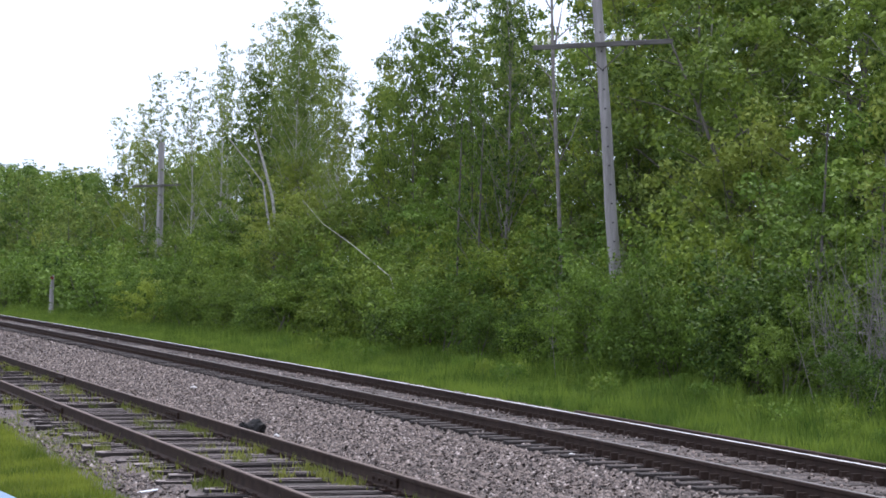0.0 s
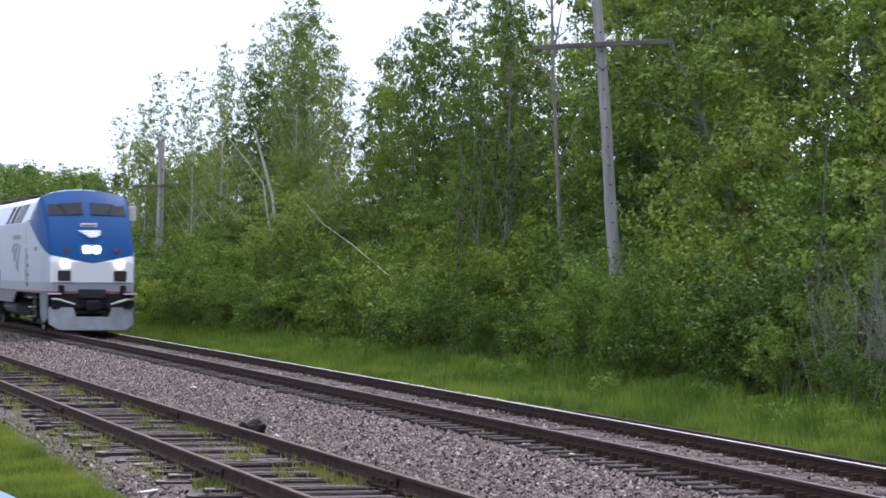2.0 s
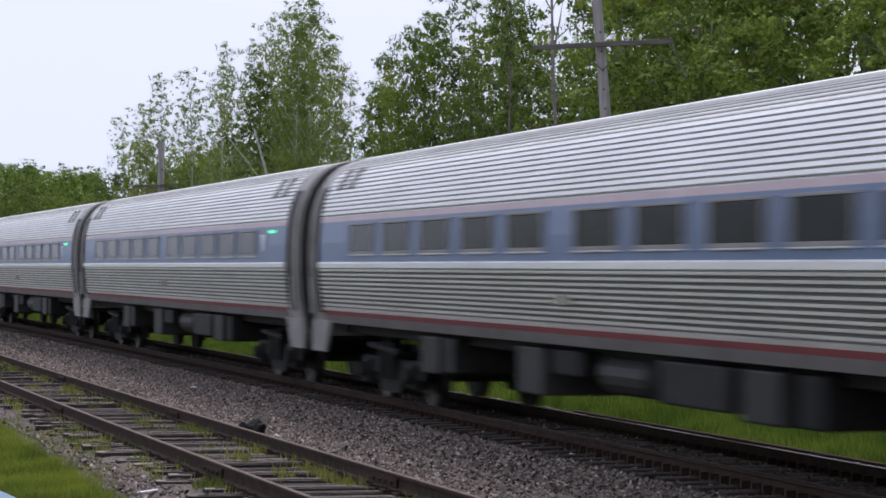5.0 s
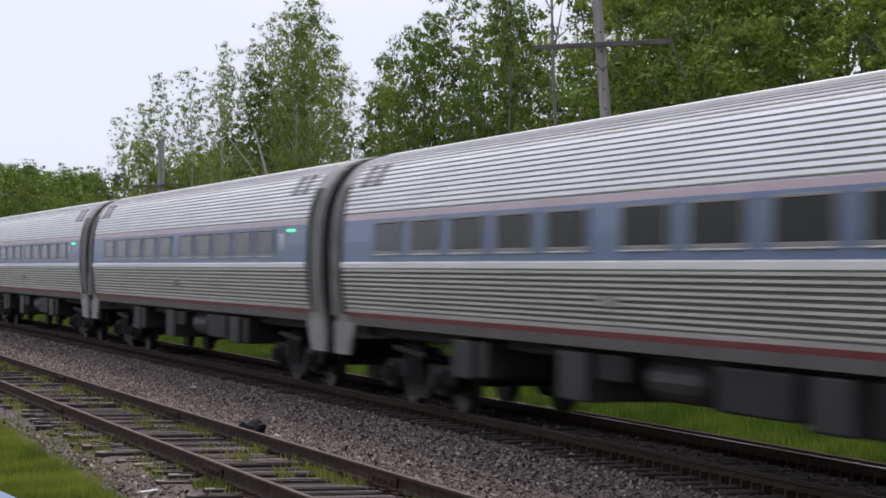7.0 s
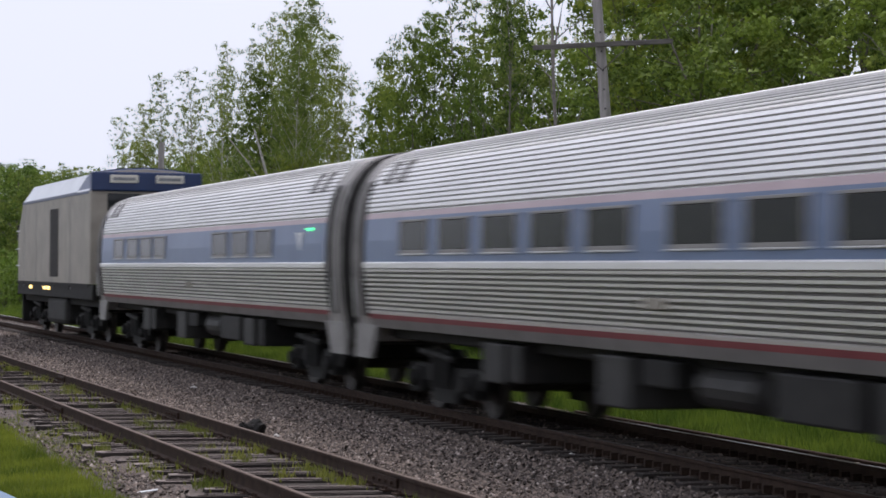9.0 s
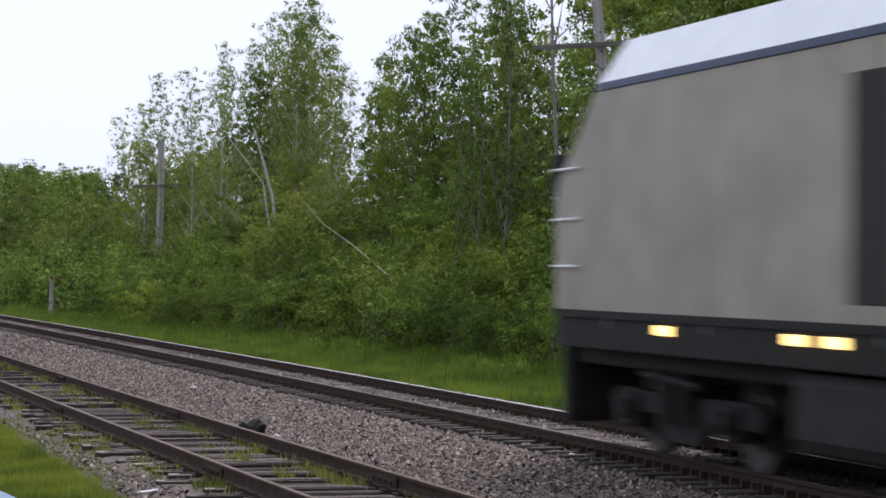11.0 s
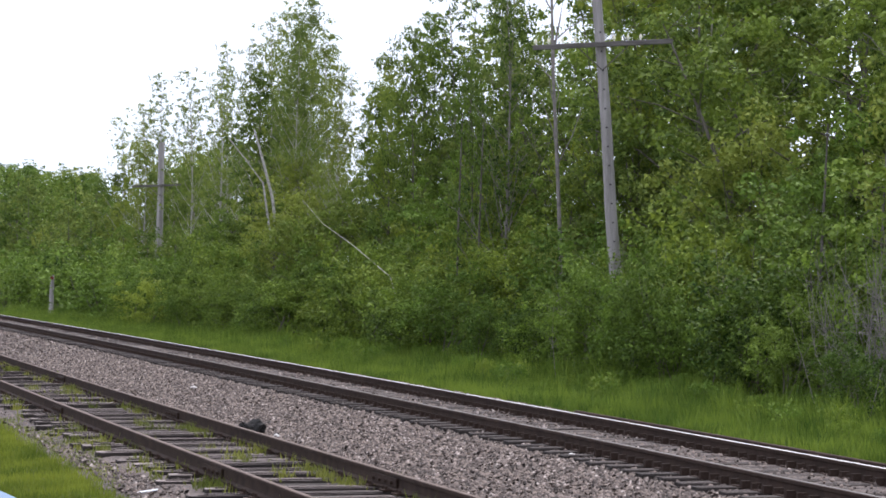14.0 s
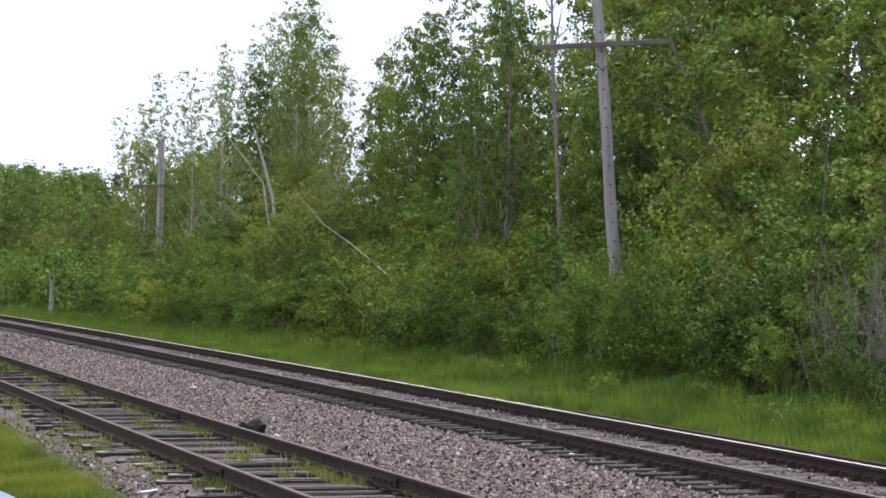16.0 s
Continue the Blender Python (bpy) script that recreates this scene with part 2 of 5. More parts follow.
M["end_pale"] = surface("end_pale_grey", (0.20, 0.19, 0.185), (0.36, 0.345, 0.335), 3, 0.5, 0.3, 0.1)
M["rubber"] = surface("diaphragm_rubber", (0.012, 0.011, 0.011), (0.035, 0.032, 0.03), 8, 0.85, 0, 0.3)
M["tan"] = surface("old_silver_paint", (0.25, 0.225, 0.19), (0.41, 0.37, 0.315), 1.5, 0.5, 0.1, 0.1)
M["navy"] = surface("navy_paint", (0.012, 0.028, 0.085), (0.02, 0.042, 0.12), 2, 0.4, 0, 0.05)
M["roof_white"] = surface("roof_pale_paint", (0.62, 0.65, 0.70), (0.76, 0.79, 0.83), 2, 0.45, 0.1, 0.05)
M["lamp"] = glowing("lamp_warm", (1.0, 0.76, 0.45), 11)
M["lamp_green"] = glowing("lamp_green", (0.05, 1.0, 0.35), 3.5)
M["lamp_yellow"] = glowing("lamp_amber", (1.0, 0.72, 0.25), 4)
M["lamp_red"] = surface("lens_red", (0.13, 0.02, 0.02), (0.22, 0.035, 0.03), 6, 0.2, 0, 0.02)
M["pale_blue"] = surface("pale_blue_paint", (0.16, 0.24, 0.34), (0.22, 0.30, 0.40), 3, 0.7, 0, 0.05, specular=0.1)


# ---- mesh helpers ----
class Shape:
    """A mesh in the making: vertices, faces and a material slot for each face."""

    def __init__(self):
        self.v, self.f, self.k = [], [], []

    def add(self, verts, faces, slot=0):
        o = len(self.v)
        self.v += [tuple(p) for p in verts]
        self.f += [tuple(i + o for i in f) for f in faces]
        self.k += [slot] * len(faces)
        return self

    def box(self, x0, x1, y0, y1, z0, z1, slot=0, chamfer=0.0, turn=None):
        """A box with chamfered edges."""
        c = min(chamfer, (x1 - x0) * 0.45, (y1 - y0) * 0.45, (z1 - z0) * 0.45)
        if c <= 0:
            vs = [(x, y, z) for x in (x0, x1) for y in (y0, y1) for z in (z0, z1)]
            fs = [(0, 1, 3, 2), (4, 6, 7, 5), (0, 4, 5, 1), (2, 3, 7, 6), (0, 2, 6, 4), (1, 5, 7, 3)]
        else:
            bm = bmesh.new()
            bmesh.ops.create_cube(bm, size=1)
            for p in bm.verts:
                p.co = ((x0 + x1) / 2 + p.co.x * (x1 - x0), (y0 + y1) / 2 + p.co.y * (y1 - y0), (z0 + z1) / 2 + p.co.z * (z1 - z0))
            bmesh.ops.bevel(bm, geom=bm.edges[:], offset=c, segments=2, affect="EDGES", profile=0.5)
            bm.verts.index_update()
            vs = [p.co.copy() for p in bm.verts]
            fs = [[p.index for p in f.verts] for f in bm.faces]
            bm.free()
        if turn is not None:
            vs = [turn @ Vector(p) for p in vs]
        return self.add(vs, fs, slot)

    def tube(self, points, radii, sides=8, slot=0):
        """A tube along points, capped."""
        pts = [Vector(p) for p in points]
        vs, fs = [], []
        for i, p in enumerate(pts):
            d = (pts[min(i + 1, len(pts) - 1)] - pts[max(i - 1, 0)]).normalized()
            u = d.cross(Vector((0, 0, 1)) if abs(d.z) < 0.9 else Vector((1, 0, 0))).normalized()
            w = d.cross(u)
            for j in range(sides):
                a = math.tau * j / sides
                vs.append(p + (u * math.cos(a) + w * math.sin(a)) * radii[i])
        for i in range(len(pts) - 1):
            for j in range(sides):
                a, b = i * sides + j, i * sides + (j + 1) % sides
                fs.append((a, b, b + sides, a + sides))
        fs += [tuple(range(sides))[::-1], tuple(range((len(pts) - 1) * sides, len(pts) * sides))]
        return self.add(vs, fs, slot)

    def plate(self, outline, y0, y1, slot=0, axis="y"):
        """An outline in x and z given thickness along y (or in y and z along x)."""
        n = len(outline)
        put = (lambda a, b, t: (a, t, b)) if axis == "y" else (lambda a, b, t: (t, a, b))
        vs = [put(a, b, y0) for a, b in outline] + [put(a, b, y1) for a, b in outline]
        fs = [tuple(range(n)), tuple(range(n, 2 * n))[::-1]] + [(i, i + n, (i + 1) % n + n, (i + 1) % n) for i in range(n)]
        return self.add(vs, fs, slot)

    def loft(self, sections, slot=0, closed=True, caps=True):
        n = len(sections[0])
        vs = [p for s in sections for p in s]
        fs = []
        for i in range(len(sections) - 1):
            for j in range(n if closed else n - 1):
                a, b = i * n + j, i * n + (j + 1) % n
                fs.append((a, b, b + n, a + n))
        if caps:
            fs += [tuple(range(n))[::-1], tuple(range((len(sections) - 1) * n, len(sections) * n))]
        return self.add(vs, fs, slot)

    def mesh(self, name, mats, smooth=False):
        me = bpy.data.meshes.new(name)
        me.from_pydata(self.v, [], self.f)
        for m in mats if isinstance(mats, (list, tuple)) else [mats]:
            me.materials.append(m)
        me.polygons.foreach_set("material_index", self.k)
        me.validate()
        bm = bmesh.new()
        bm.from_mesh(me)
        bmesh.ops.recalc_face_normals(bm, faces=bm.faces[:])
        bm.to_mesh(me)
        bm.free()
        if smooth:
            me.polygons.foreach_set("use_smooth", [True] * len(me.polygons))
            me.set_sharp_from_angle(angle=radians(20))
        me.update()
        return me


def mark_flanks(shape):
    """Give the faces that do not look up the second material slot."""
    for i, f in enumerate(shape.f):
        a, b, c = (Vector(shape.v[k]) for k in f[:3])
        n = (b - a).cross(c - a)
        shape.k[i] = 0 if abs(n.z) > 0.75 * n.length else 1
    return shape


def part(name, shape, mats, parent, label="", smooth=False):
    ob = new(name, shape.mesh(name, mats, smooth))
    ob.parent = parent
    return tagged(ob, label)


def share(name, data, parent, m):
    ob = new(name, data)
    ob.parent = parent
    ob.matrix_basis = m
    return ob


def empty(name, label, category, group="", kind="", m=None):
    ob = new(name)
    if m is not None:
        ob.matrix_basis = m
    return tagged(ob, label, category, group, kind)


def raw_mesh(name, verts, quads, mats, slots=None):
    me = bpy.data.meshes.new(name)
    k = quads.shape[1]
    me.vertices.add(len(verts))
    me.vertices.foreach_set("co", np.ascontiguousarray(verts, dtype=np.float32).ravel())
    me.loops.add(quads.size)
    me.loops.foreach_set("vertex_index", np.ascontiguousarray(quads, dtype=np.int32).ravel())
    me.polygons.add(len(quads))
    me.polygons.foreach_set("loop_start", np.arange(0, quads.size, k, dtype=np.int32))
    for m in mats:
        me.materials.append(m)
    if slots is not None:
        me.polygons.foreach_set("material_index", np.asarray(slots, dtype=np.int32))
    me.update(calc_edges=True)
    me.validate()
    return me


# ---- the line of the tracks ----
BEND = -0.00029884


def on_line(s, side=0.0):
    """The place and heading on the main line at s metres, side metres to its left."""
    a = s * BEND
    return math.sin(a) / BEND - side * math.sin(a), (1 - math.cos(a)) / BEND + side * math.cos(a), a


def on_siding(s, side=0.0):
    bend, turn = 0.00038925, 0.0390823
    a = s * bend
    x, y = math.sin(a) / bend - side * math.sin(a), (1 - math.cos(a)) / bend + side * math.cos(a)
    c, t = math.cos(turn), math.sin(turn)
    return c * x - t * y, t * x + c * y - 4.13934, a + turn


def bed_height(off):
    """Height of the ground beside the main line's middle, by the distance from it."""
    return float(np.interp(off, [-60, -14, -9, -7.4, -6.2, -5.2, -3.4, -2.4, -1.5, -0.9, -0.5, 0.5, 0.9, 1.4, 2.1, 3.2, 6.0, 12, 40, 120],
                           [-0.9, -0.75, -0.62, -0.43, -0.315, -0.302, -0.295, -0.265, -0.228, -0.192, -0.162, -0.162, -0.18, -0.21, -0.26, -0.42, -0.45, -0.3, 0.0, 0.0]))


# ---- ground, ballast and tracks ----
def build_ground():
    xs = np.unique(np.concatenate([[-4000, -2000, -1000, -600, -400], np.arange(-320, -130, 10), np.arange(-130, 12, 1.0), np.arange(12, 330, 12), [400, 700, 1500, 4000]]))
    ys = np.unique(np.concatenate([[-4000, -2000, -800, -300, -120, -60, -30, -20], np.arange(-14, 16, 0.5), np.arange(16, 60, 4), [80, 150, 400, 1000, 2000, 4000]]))
    s = Shape()
    vs, fs = [], []
    for x in xs:
        base = BEND / 2 * min(abs(x), 330) ** 2
        for y in ys:
            lift = 0.03 * noise.noise((x * 0.6, y * 0.6, 0)) if abs(y) < 50 else 0
            vs.append((x, y + base * max(0, 1 - abs(y) / 400), bed_height(y) - 0.05 + lift - (0.25 if -6.9 < y < 2.2 and -200 < x < 120 else 0)))
    n = len(ys)
    for i in range(len(xs) - 1):
        for j in range(n - 1):
            fs.append((i * n + j, (i + 1) * n + j, (i + 1) * n + j + 1, i * n + j + 1))
    s.add(vs, fs)
    g = new("ground", s.mesh("ground", M["soil"], True))
    tagged(g, "dark soil with thin grass beside the railway", "ground", kind="structure")


def build_ballast():
    xs = np.concatenate([np.arange(-330, -110, 6.0), np.arange(-110, 4, 0.5), np.arange(6, 330, 8.0)])
    ys = np.concatenate([[-9.6, -9.0], np.arange(-8.4, 2.6, 0.2), [2.7, 3.0, 3.4]])
    vs, fs = [], []
    for x in xs:
        base = BEND / 2 * x * x
        for y in ys:
            sid = -4.139 + 0.0391 * x + 0.0001946 * x * x - base
            gap = abs(y - sid)
            lift = max(0.0, min(1.0, ((1.75 if y > sid else 1.15) - gap) / 0.35)) * (max(0.0, -0.287 - bed_height(y)) - 0.06) if -90 < x < 20 else 0.0
            edge = -lift + max(0.0, (-6.75 if x > -38 else -8.6) - y) * 0.5 + max(0.0, y - 2.8) * 0.2
            vs.append((x, y + base, bed_height(y) + 0.022 * noise.noise((x * 1.7, y * 1.7, 3)) + 0.012 * noise.noise((x * 6, y * 6, 5)) - edge))
    n = len(ys)
    for i in range(len(xs) - 1):
        for j in range(n - 1):
            fs.append((i * n + j, (i + 1) * n + j, (i + 1) * n + j + 1, i * n + j + 1))
    s = Shape().add(vs, fs)
    b = new("ballast_bed", s.mesh("ballast_bed", M["gravel"], True))
    tagged(b, "grey-brown crushed stone bed under both tracks", "ballast", kind="structure")
    # loose stones
    rng = np.random.default_rng(4)
    N = 72000
    x = np.where(rng.random(N) < 0.78, -19 - 42 * rng.random(N) ** 1.25, rng.uniform(-110, -58, N))
    off = np.where(rng.random(N) < 0.72, rng.uniform(-3.8, -1.0, N), rng.uniform(-8.0, 3.0, N))
    edge_row = rng.random(N) < 0.13
    x = np.where(edge_row, rng.uniform(-60, -20, N), x)
    off = np.where(edge_row, -5.35 + 0.0391 * (x + 30) - rng.uniform(1.1, 2.6, N), off)
    sid = -4.139 + 0.0391 * x + 0.0001946 * x * x - BEND / 2 * x * x
    keep = (np.abs(np.abs(off) - 0.75) > 0.10) & ((np.abs(off - sid) > 1.25) | (rng.random(N) < 0.06)) & ((off > -6.75) | (x < -38))
    x, off = x[keep], off[keep]
    N = len(x)
    z = np.interp(off, [-9, -7.4, -6.2, -5.2, -3.4, -2.4, -1.5, -0.9, -0.5, 0.5, 0.9, 1.4, 2.1, 3.2], [-0.62, -0.43, -0.315, -0.302, -0.295, -0.265, -0.228, -0.192, -0.162, -0.162, -0.18, -0.21, -0.26, -0.42])
    size = rng.uniform(0.012, 0.032, N) * np.where(x < -61, 1.2, 1.0)
    octa = np.array([(1, 0, 0), (-1, 0, 0), (0, 1, 0), (0, -1, 0), (0, 0, 0.8), (0, 0, -0.8)], float)
    tri = np.array([(0, 2, 4), (2, 1, 4), (1, 3, 4), (3, 0, 4), (0, 3, 5)])
    v = octa[None] * size[:, None, None] * rng.uniform(0.6, 1.35, (N, 6, 1))
    a = rng.random(N) * math.tau
    ca, sa = np.cos(a)[:, None], np.sin(a)[:, None]
    vx = v[..., 0] * ca - v[..., 1] * sa
    vy = v[..., 0] * sa + v[..., 1] * ca
    tilt = rng.normal(0, 0.5, (N, 1))
    vz = v[..., 2] + vx * tilt
    P = np.stack([vx + x[:, None], vy + (off + BEND / 2 * x * x)[:, None], vz + (z + 0.012)[:, None]], -1).reshape(-1, 3)
    F = (tri[None] + (np.arange(N) * 6)[:, None, None]).reshape(-1, 3)
    me = raw_mesh("loose_stones", P, F, [M["stones"]])
    tagged(new("loose_stones", me), "loose grey and reddish crushed ballast stones", "gravel", kind="stuff")


def stone_material():
    m, n, l, b = nodes_of("loose_stone")
    geo = n.new("ShaderNodeNewGeometry")
    cr = n.new("ShaderNodeValToRGB")
    e = cr.color_ramp.elements
    e[0].position, e[0].color = 0.0, (0.030, 0.023, 0.020, 1)
    e[1].position, e[1].color = 1.0, (0.42, 0.36, 0.325, 1)
    for pos, c in ((0.5, (0.118, 0.092, 0.078, 1)), (0.92, (0.23, 0.18, 0.153, 1))):
        q = e.new(pos)
        q.color = c
    l.new(geo.outputs["Random Per Island"], cr.inputs[0])
    l.new(cr.outputs[0], b.inputs["Base Color"])
    b.inputs["Roughness"].default_value = 0.9
    return m


M["stones"] = stone_material()
PROFILE = [(-0.07, -0.172), (0.07, -0.172), (0.07, -0.158), (0.012, -0.140), (0.010, -0.045), (0.036, -0.036), (0.036, -0.006), (0.026, 0.0),
           (-0.026, 0.0), (-0.036, -0.006), (-0.036, -0.036), (-0.010, -0.045), (-0.012, -0.140), (-0.07, -0.158)]


def rail_shape(line, side, s0, s1, z, step=3.0, flip=1):
    """A flat-bottomed rail swept along a line."""
    n = int((s1 - s0) / step)
    secs = []
    for i in range(n + 1):
        s = s0 + (s1 - s0) * i / n
        sec = []
        for dy, dz in PROFILE:
            x, y, _ = line(s, side + dy)
            sec.append((x, y, z + dz))
        secs.append(sec)
    sh = Shape().loft(secs)
    w = len(PROFILE)
    for i in range(n):
        for j in (7,):
            sh.k[i * w + j] = 1
    return sh


def build_tracks():
    main = empty("railway_track", "main line track with polished steel rails on dark ties", "railway track", kind="structure")
    for side in (-0.7525, 0.7525):
        part("rail", rail_shape(on_line, side, -330, 330, 0.0), [M["rail"], M["rail_top"] if side > 0 else M["rail_top_no_glare"]], main, "dark steel rail with a worn top")
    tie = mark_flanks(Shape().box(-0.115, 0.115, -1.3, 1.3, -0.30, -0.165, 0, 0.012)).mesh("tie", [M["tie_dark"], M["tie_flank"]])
    plate = Shape().box(-0.09, 0.09, -0.17, 0.17, -0.166, -0.150)
    for y in (-0.105, 0.105):
        plate.box(-0.055, -0.03, y - 0.02, y + 0.02, -0.155, -0.115)
        plate.box(0.03, 0.055, y - 0.02, y + 0.02, -0.155, -0.115)
        plate.box(-0.16, -0.115, y - 0.05, y + 0.05, -0.175, -0.095)
        plate.box(0.115, 0.16, y - 0.05, y + 0.05, -0.175, -0.095)
    plate = plate.mesh("tie_plate", M["rail"])
    rng = random.Random(3)
    for i in range(170):
        s = -108 + i * 0.533
        x, y, a = on_line(s, rng.uniform(-0.05, 0.05))
        share("tie", tie, main, pose(x, y, rng.uniform(0.0, 0.016), 0, 0, math.degrees(a) + rng.uniform(-1.2, 1.2)))
        for side in (-0.7525, 0.7525):
            x, y, a = on_line(s, side)
            share("tie_plate", plate, main, pose(x, y, 0.004, 0, 0, math.degrees(a)))
    old = empty("siding_track", "disused siding with rusty rails on grey weathered ties", "railway track", kind="structure")
    z = -0.0875
    for side in (-0.7525, 0.7525):
        part("rail", rail_shape(on_siding, side, -130, 60, z), [M["rail"], M["rail_top_old"]], old, "rusty brown rail")
    bed = Shape()
    rows = []
    for i in range(221):
        row = []
        for q in range(13):
            x, y, _ = on_siding(-90 + i * 0.5, -1.2 + q * 0.2)
            row.append((x, y, -0.332 + 0.02 * noise.noise((x * 2, y * 2, 9)) - (0.06 if q in (0, 12) else 0.0)))
        rows.append(row)
    bed.loft(rows, closed=False, caps=False)
    part("cinder_bed", bed, M["cinder"], old, "dark dirty cinders between the ties", True)
    ties = []
    for v in range(4):
        sh = Shape().box(-0.11, 0.11, -1.28, 1.28, -0.16, 0.0, 0, 0.016)
        for i, p in enumerate(sh.v):
            sh.v[i] = (p[0] + 0.02 * noise.noise((p[0] * 9, p[1] * 3, v * 5)), p[1] + 0.05 * noise.noise((p[0] * 30, v * 7, 1)), p[2] + 0.01 * noise.noise((p[1] * 4, p[0] * 20, v)))
        for q in range(4):
            yy = -0.09 + q * 0.055 + rng.uniform(-0.008, 0.008)
            sh.box(yy, yy + 0.028, -1.2 + rng.uniform(0, 0.3), 1.2 - rng.uniform(0, 0.3), -0.01, 0.008 + rng.uniform(0, 0.006), 0, 0.003)
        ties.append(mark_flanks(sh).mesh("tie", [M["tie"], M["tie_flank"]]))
    oplate = Shape().box(-0.09, 0.09, -0.14, 0.14, -0.005, 0.012)
    for y in (-0.095, 0.095):
        for q in (-0.05, 0.05):
            oplate.box(q - 0.015, q + 0.015, y - 0.015, y + 0.015, 0.0, 0.045)
    oplate = oplate.mesh("tie_plate", M["rail"])
    for i in range(118):
        s = -78 + i * 0.56 + rng.uniform(-0.06, 0.06)
        x, y, a = on_siding(s, rng.uniform(-0.2, 0.2))
        if rng.random() < 0.12:
            continue
        share("tie", rng.choice(ties), old, pose(x, y, z - 0.183 + rng.uniform(-0.03, 0.016), rng.uniform(-0.6, 0.6), rng.uniform(-2, 2), math.degrees(a) + rng.uniform(-3.5, 3.5)))
        for side in (-0.7525, 0.7525):
            x, y, a = on_siding(s, side)
            share("tie_plate", oplate, old, pose(x, y, z - 0.182, 0, 0, math.degrees(a)))
    for side in (-0.7525, 0.7525):
        for s in (-47.5, -36.0, -24.6):
            x, y, a = on_siding(s + side, side)
            bar = Shape().box(-0.45, 0.45, -0.045, -0.012, -0.145, -0.045, 0, 0.008)
            for b in range(4):
                bar.tube([(-0.33 + b * 0.22, -0.075, -0.095), (-0.33 + b * 0.22, -0.04, -0.095)], [0.02, 0.02], 6)
            share("joint_bar", bar.mesh("joint_bar", M["rail"]), old, pose(x, y, z, 0, 0, math.degrees(a)))
    spare = new("spare_rail", rail_shape(lambda s, o: on_line(s, o), 2.47, -36.2, -8.0, -0.25).mesh("spare_rail", [M["rail"], M["rail"]]))
    tagged(spare, "rusty brown spare rail lying beside the main line", "rail")


# ---- vegetation ----
def leaves(rng, centres, radii, count, size, droop=0.3):
    """Pointed leaves, scattered in clumps and facing outwards and up."""
    centres, radii = np.asarray(centres), np.asarray(radii)
    pick = rng.integers(0, len(centres), count)
    d = rng.normal(0, 1, (count, 3))
    d /= np.linalg.norm(d, axis=1)[:, None]
    p = centres[pick] + d * (radii[pick] * rng.random(count) ** 0.45)[:, None] * np.array([1, 1, 0.75])
    up = d + rng.normal(0, 0.55, (count, 3)) + np.array([0, 0, 0.55])
    up /= np.linalg.norm(up, axis=1)[:, None]
    way = np.cross(up, rng.normal(0, 1, (count, 3))) - np.array([0, 0, droop])
    way /= np.linalg.norm(way, axis=1)[:, None]
    wide = np.cross(up, way)
    wide /= np.linalg.norm(wide, axis=1)[:, None] + 1e-6
    L = (size * rng.uniform(0.6, 1.35, count))[:, None]
    q = np.stack([p - wide * L * 0.42, p + wide * L * 0.42, p + way * L * 1.15], 1)
    return q.reshape(-1, 3), np.arange(count * 3).reshape(-1, 3)


def make_tree(name, seed, height, spread, base, count, size, leaf, bark, label, category, airy=1.0, lean=0.0, stems=1, girth=0.011):
    """Trunk, limbs and clumps of leaves; base is where the crown begins, as a share of the height."""
    rng = np.random.default_rng(seed)
    tree = empty(name, label, category)
    wood = Shape()
    centres, radii = [], []
    for st in range(stems):
        ax, ay = (rng.normal(0, 0.05, 2) if stems == 1 else rng.normal(0, 0.28, 2))
        h = height * (1 if st == 0 else rng.uniform(0.7, 0.95))
        pts = []
        for i in range(9):
            f = i / 8
            pts.append(Vector((ax * h * f + lean * h * f * f + 0.12 * math.sin(f * 5 + seed), ay * h * f + 0.12 * math.sin(f * 4 + seed * 2), h * f)))
        wood.tube(pts, [height * girth * (1 - 0.88 * (i / 8)) for i in range(9)], 5)
        limbs = int(15 / stems) + 5
        for b in range(limbs):
            f = base + (1 - base) * (b + rng.random()) / limbs
            f = min(f, 0.97)
            i = int(f * 8)
            p = pts[i].lerp(pts[min(i + 1, 8)], f * 8 - i)
            a = b * 2.4 + rng.uniform(-0.5, 0.5)
            shape = math.sin(math.pi * min(1, 0.18 + 0.82 * (f - base) / (1 - base))) ** 0.7
            reach = spread * (0.35 + 0.65 * shape) * rng.uniform(0.6, 1.25)
            rise = reach * rng.uniform(0.15, 0.85)
            mid = p + Vector((math.cos(a) * reach * 0.5, math.sin(a) * reach * 0.5, rise * 0.65))
            tip = p + Vector((math.cos(a) * reach, math.sin(a) * reach, rise))
            r = height * girth * (1 - 0.85 * f) * 0.5
            if stems < 4 or b % 3 == 0:
                wood.tube([p, mid, tip], [r, r * 0.6, r * 0.2], 4)
            for k in range(6 if airy > 0.8 else 4):
                g = rng.uniform(0.3, 1.08)
                c = p.lerp(tip, g) + Vector(rng.normal(0, 0.16 * spread, 3))
                centres.append(c)
                radii.append(rng.uniform(0.10, 0.27) * spread * airy)
                if k < 1 and stems < 3:
                    wood.tube([p.lerp(tip, g * 0.7), c], [r * 0.4, r * 0.1], 3)
        centres.append(pts[8])
        radii.append(0.22 * spread)
    part("trunk", wood, bark, tree)
    v, q = leaves(rng, centres, radii, count, size)
    crown = new("crown", raw_mesh("crown", v, q, [leaf]))
    crown.parent = tree
    return tree


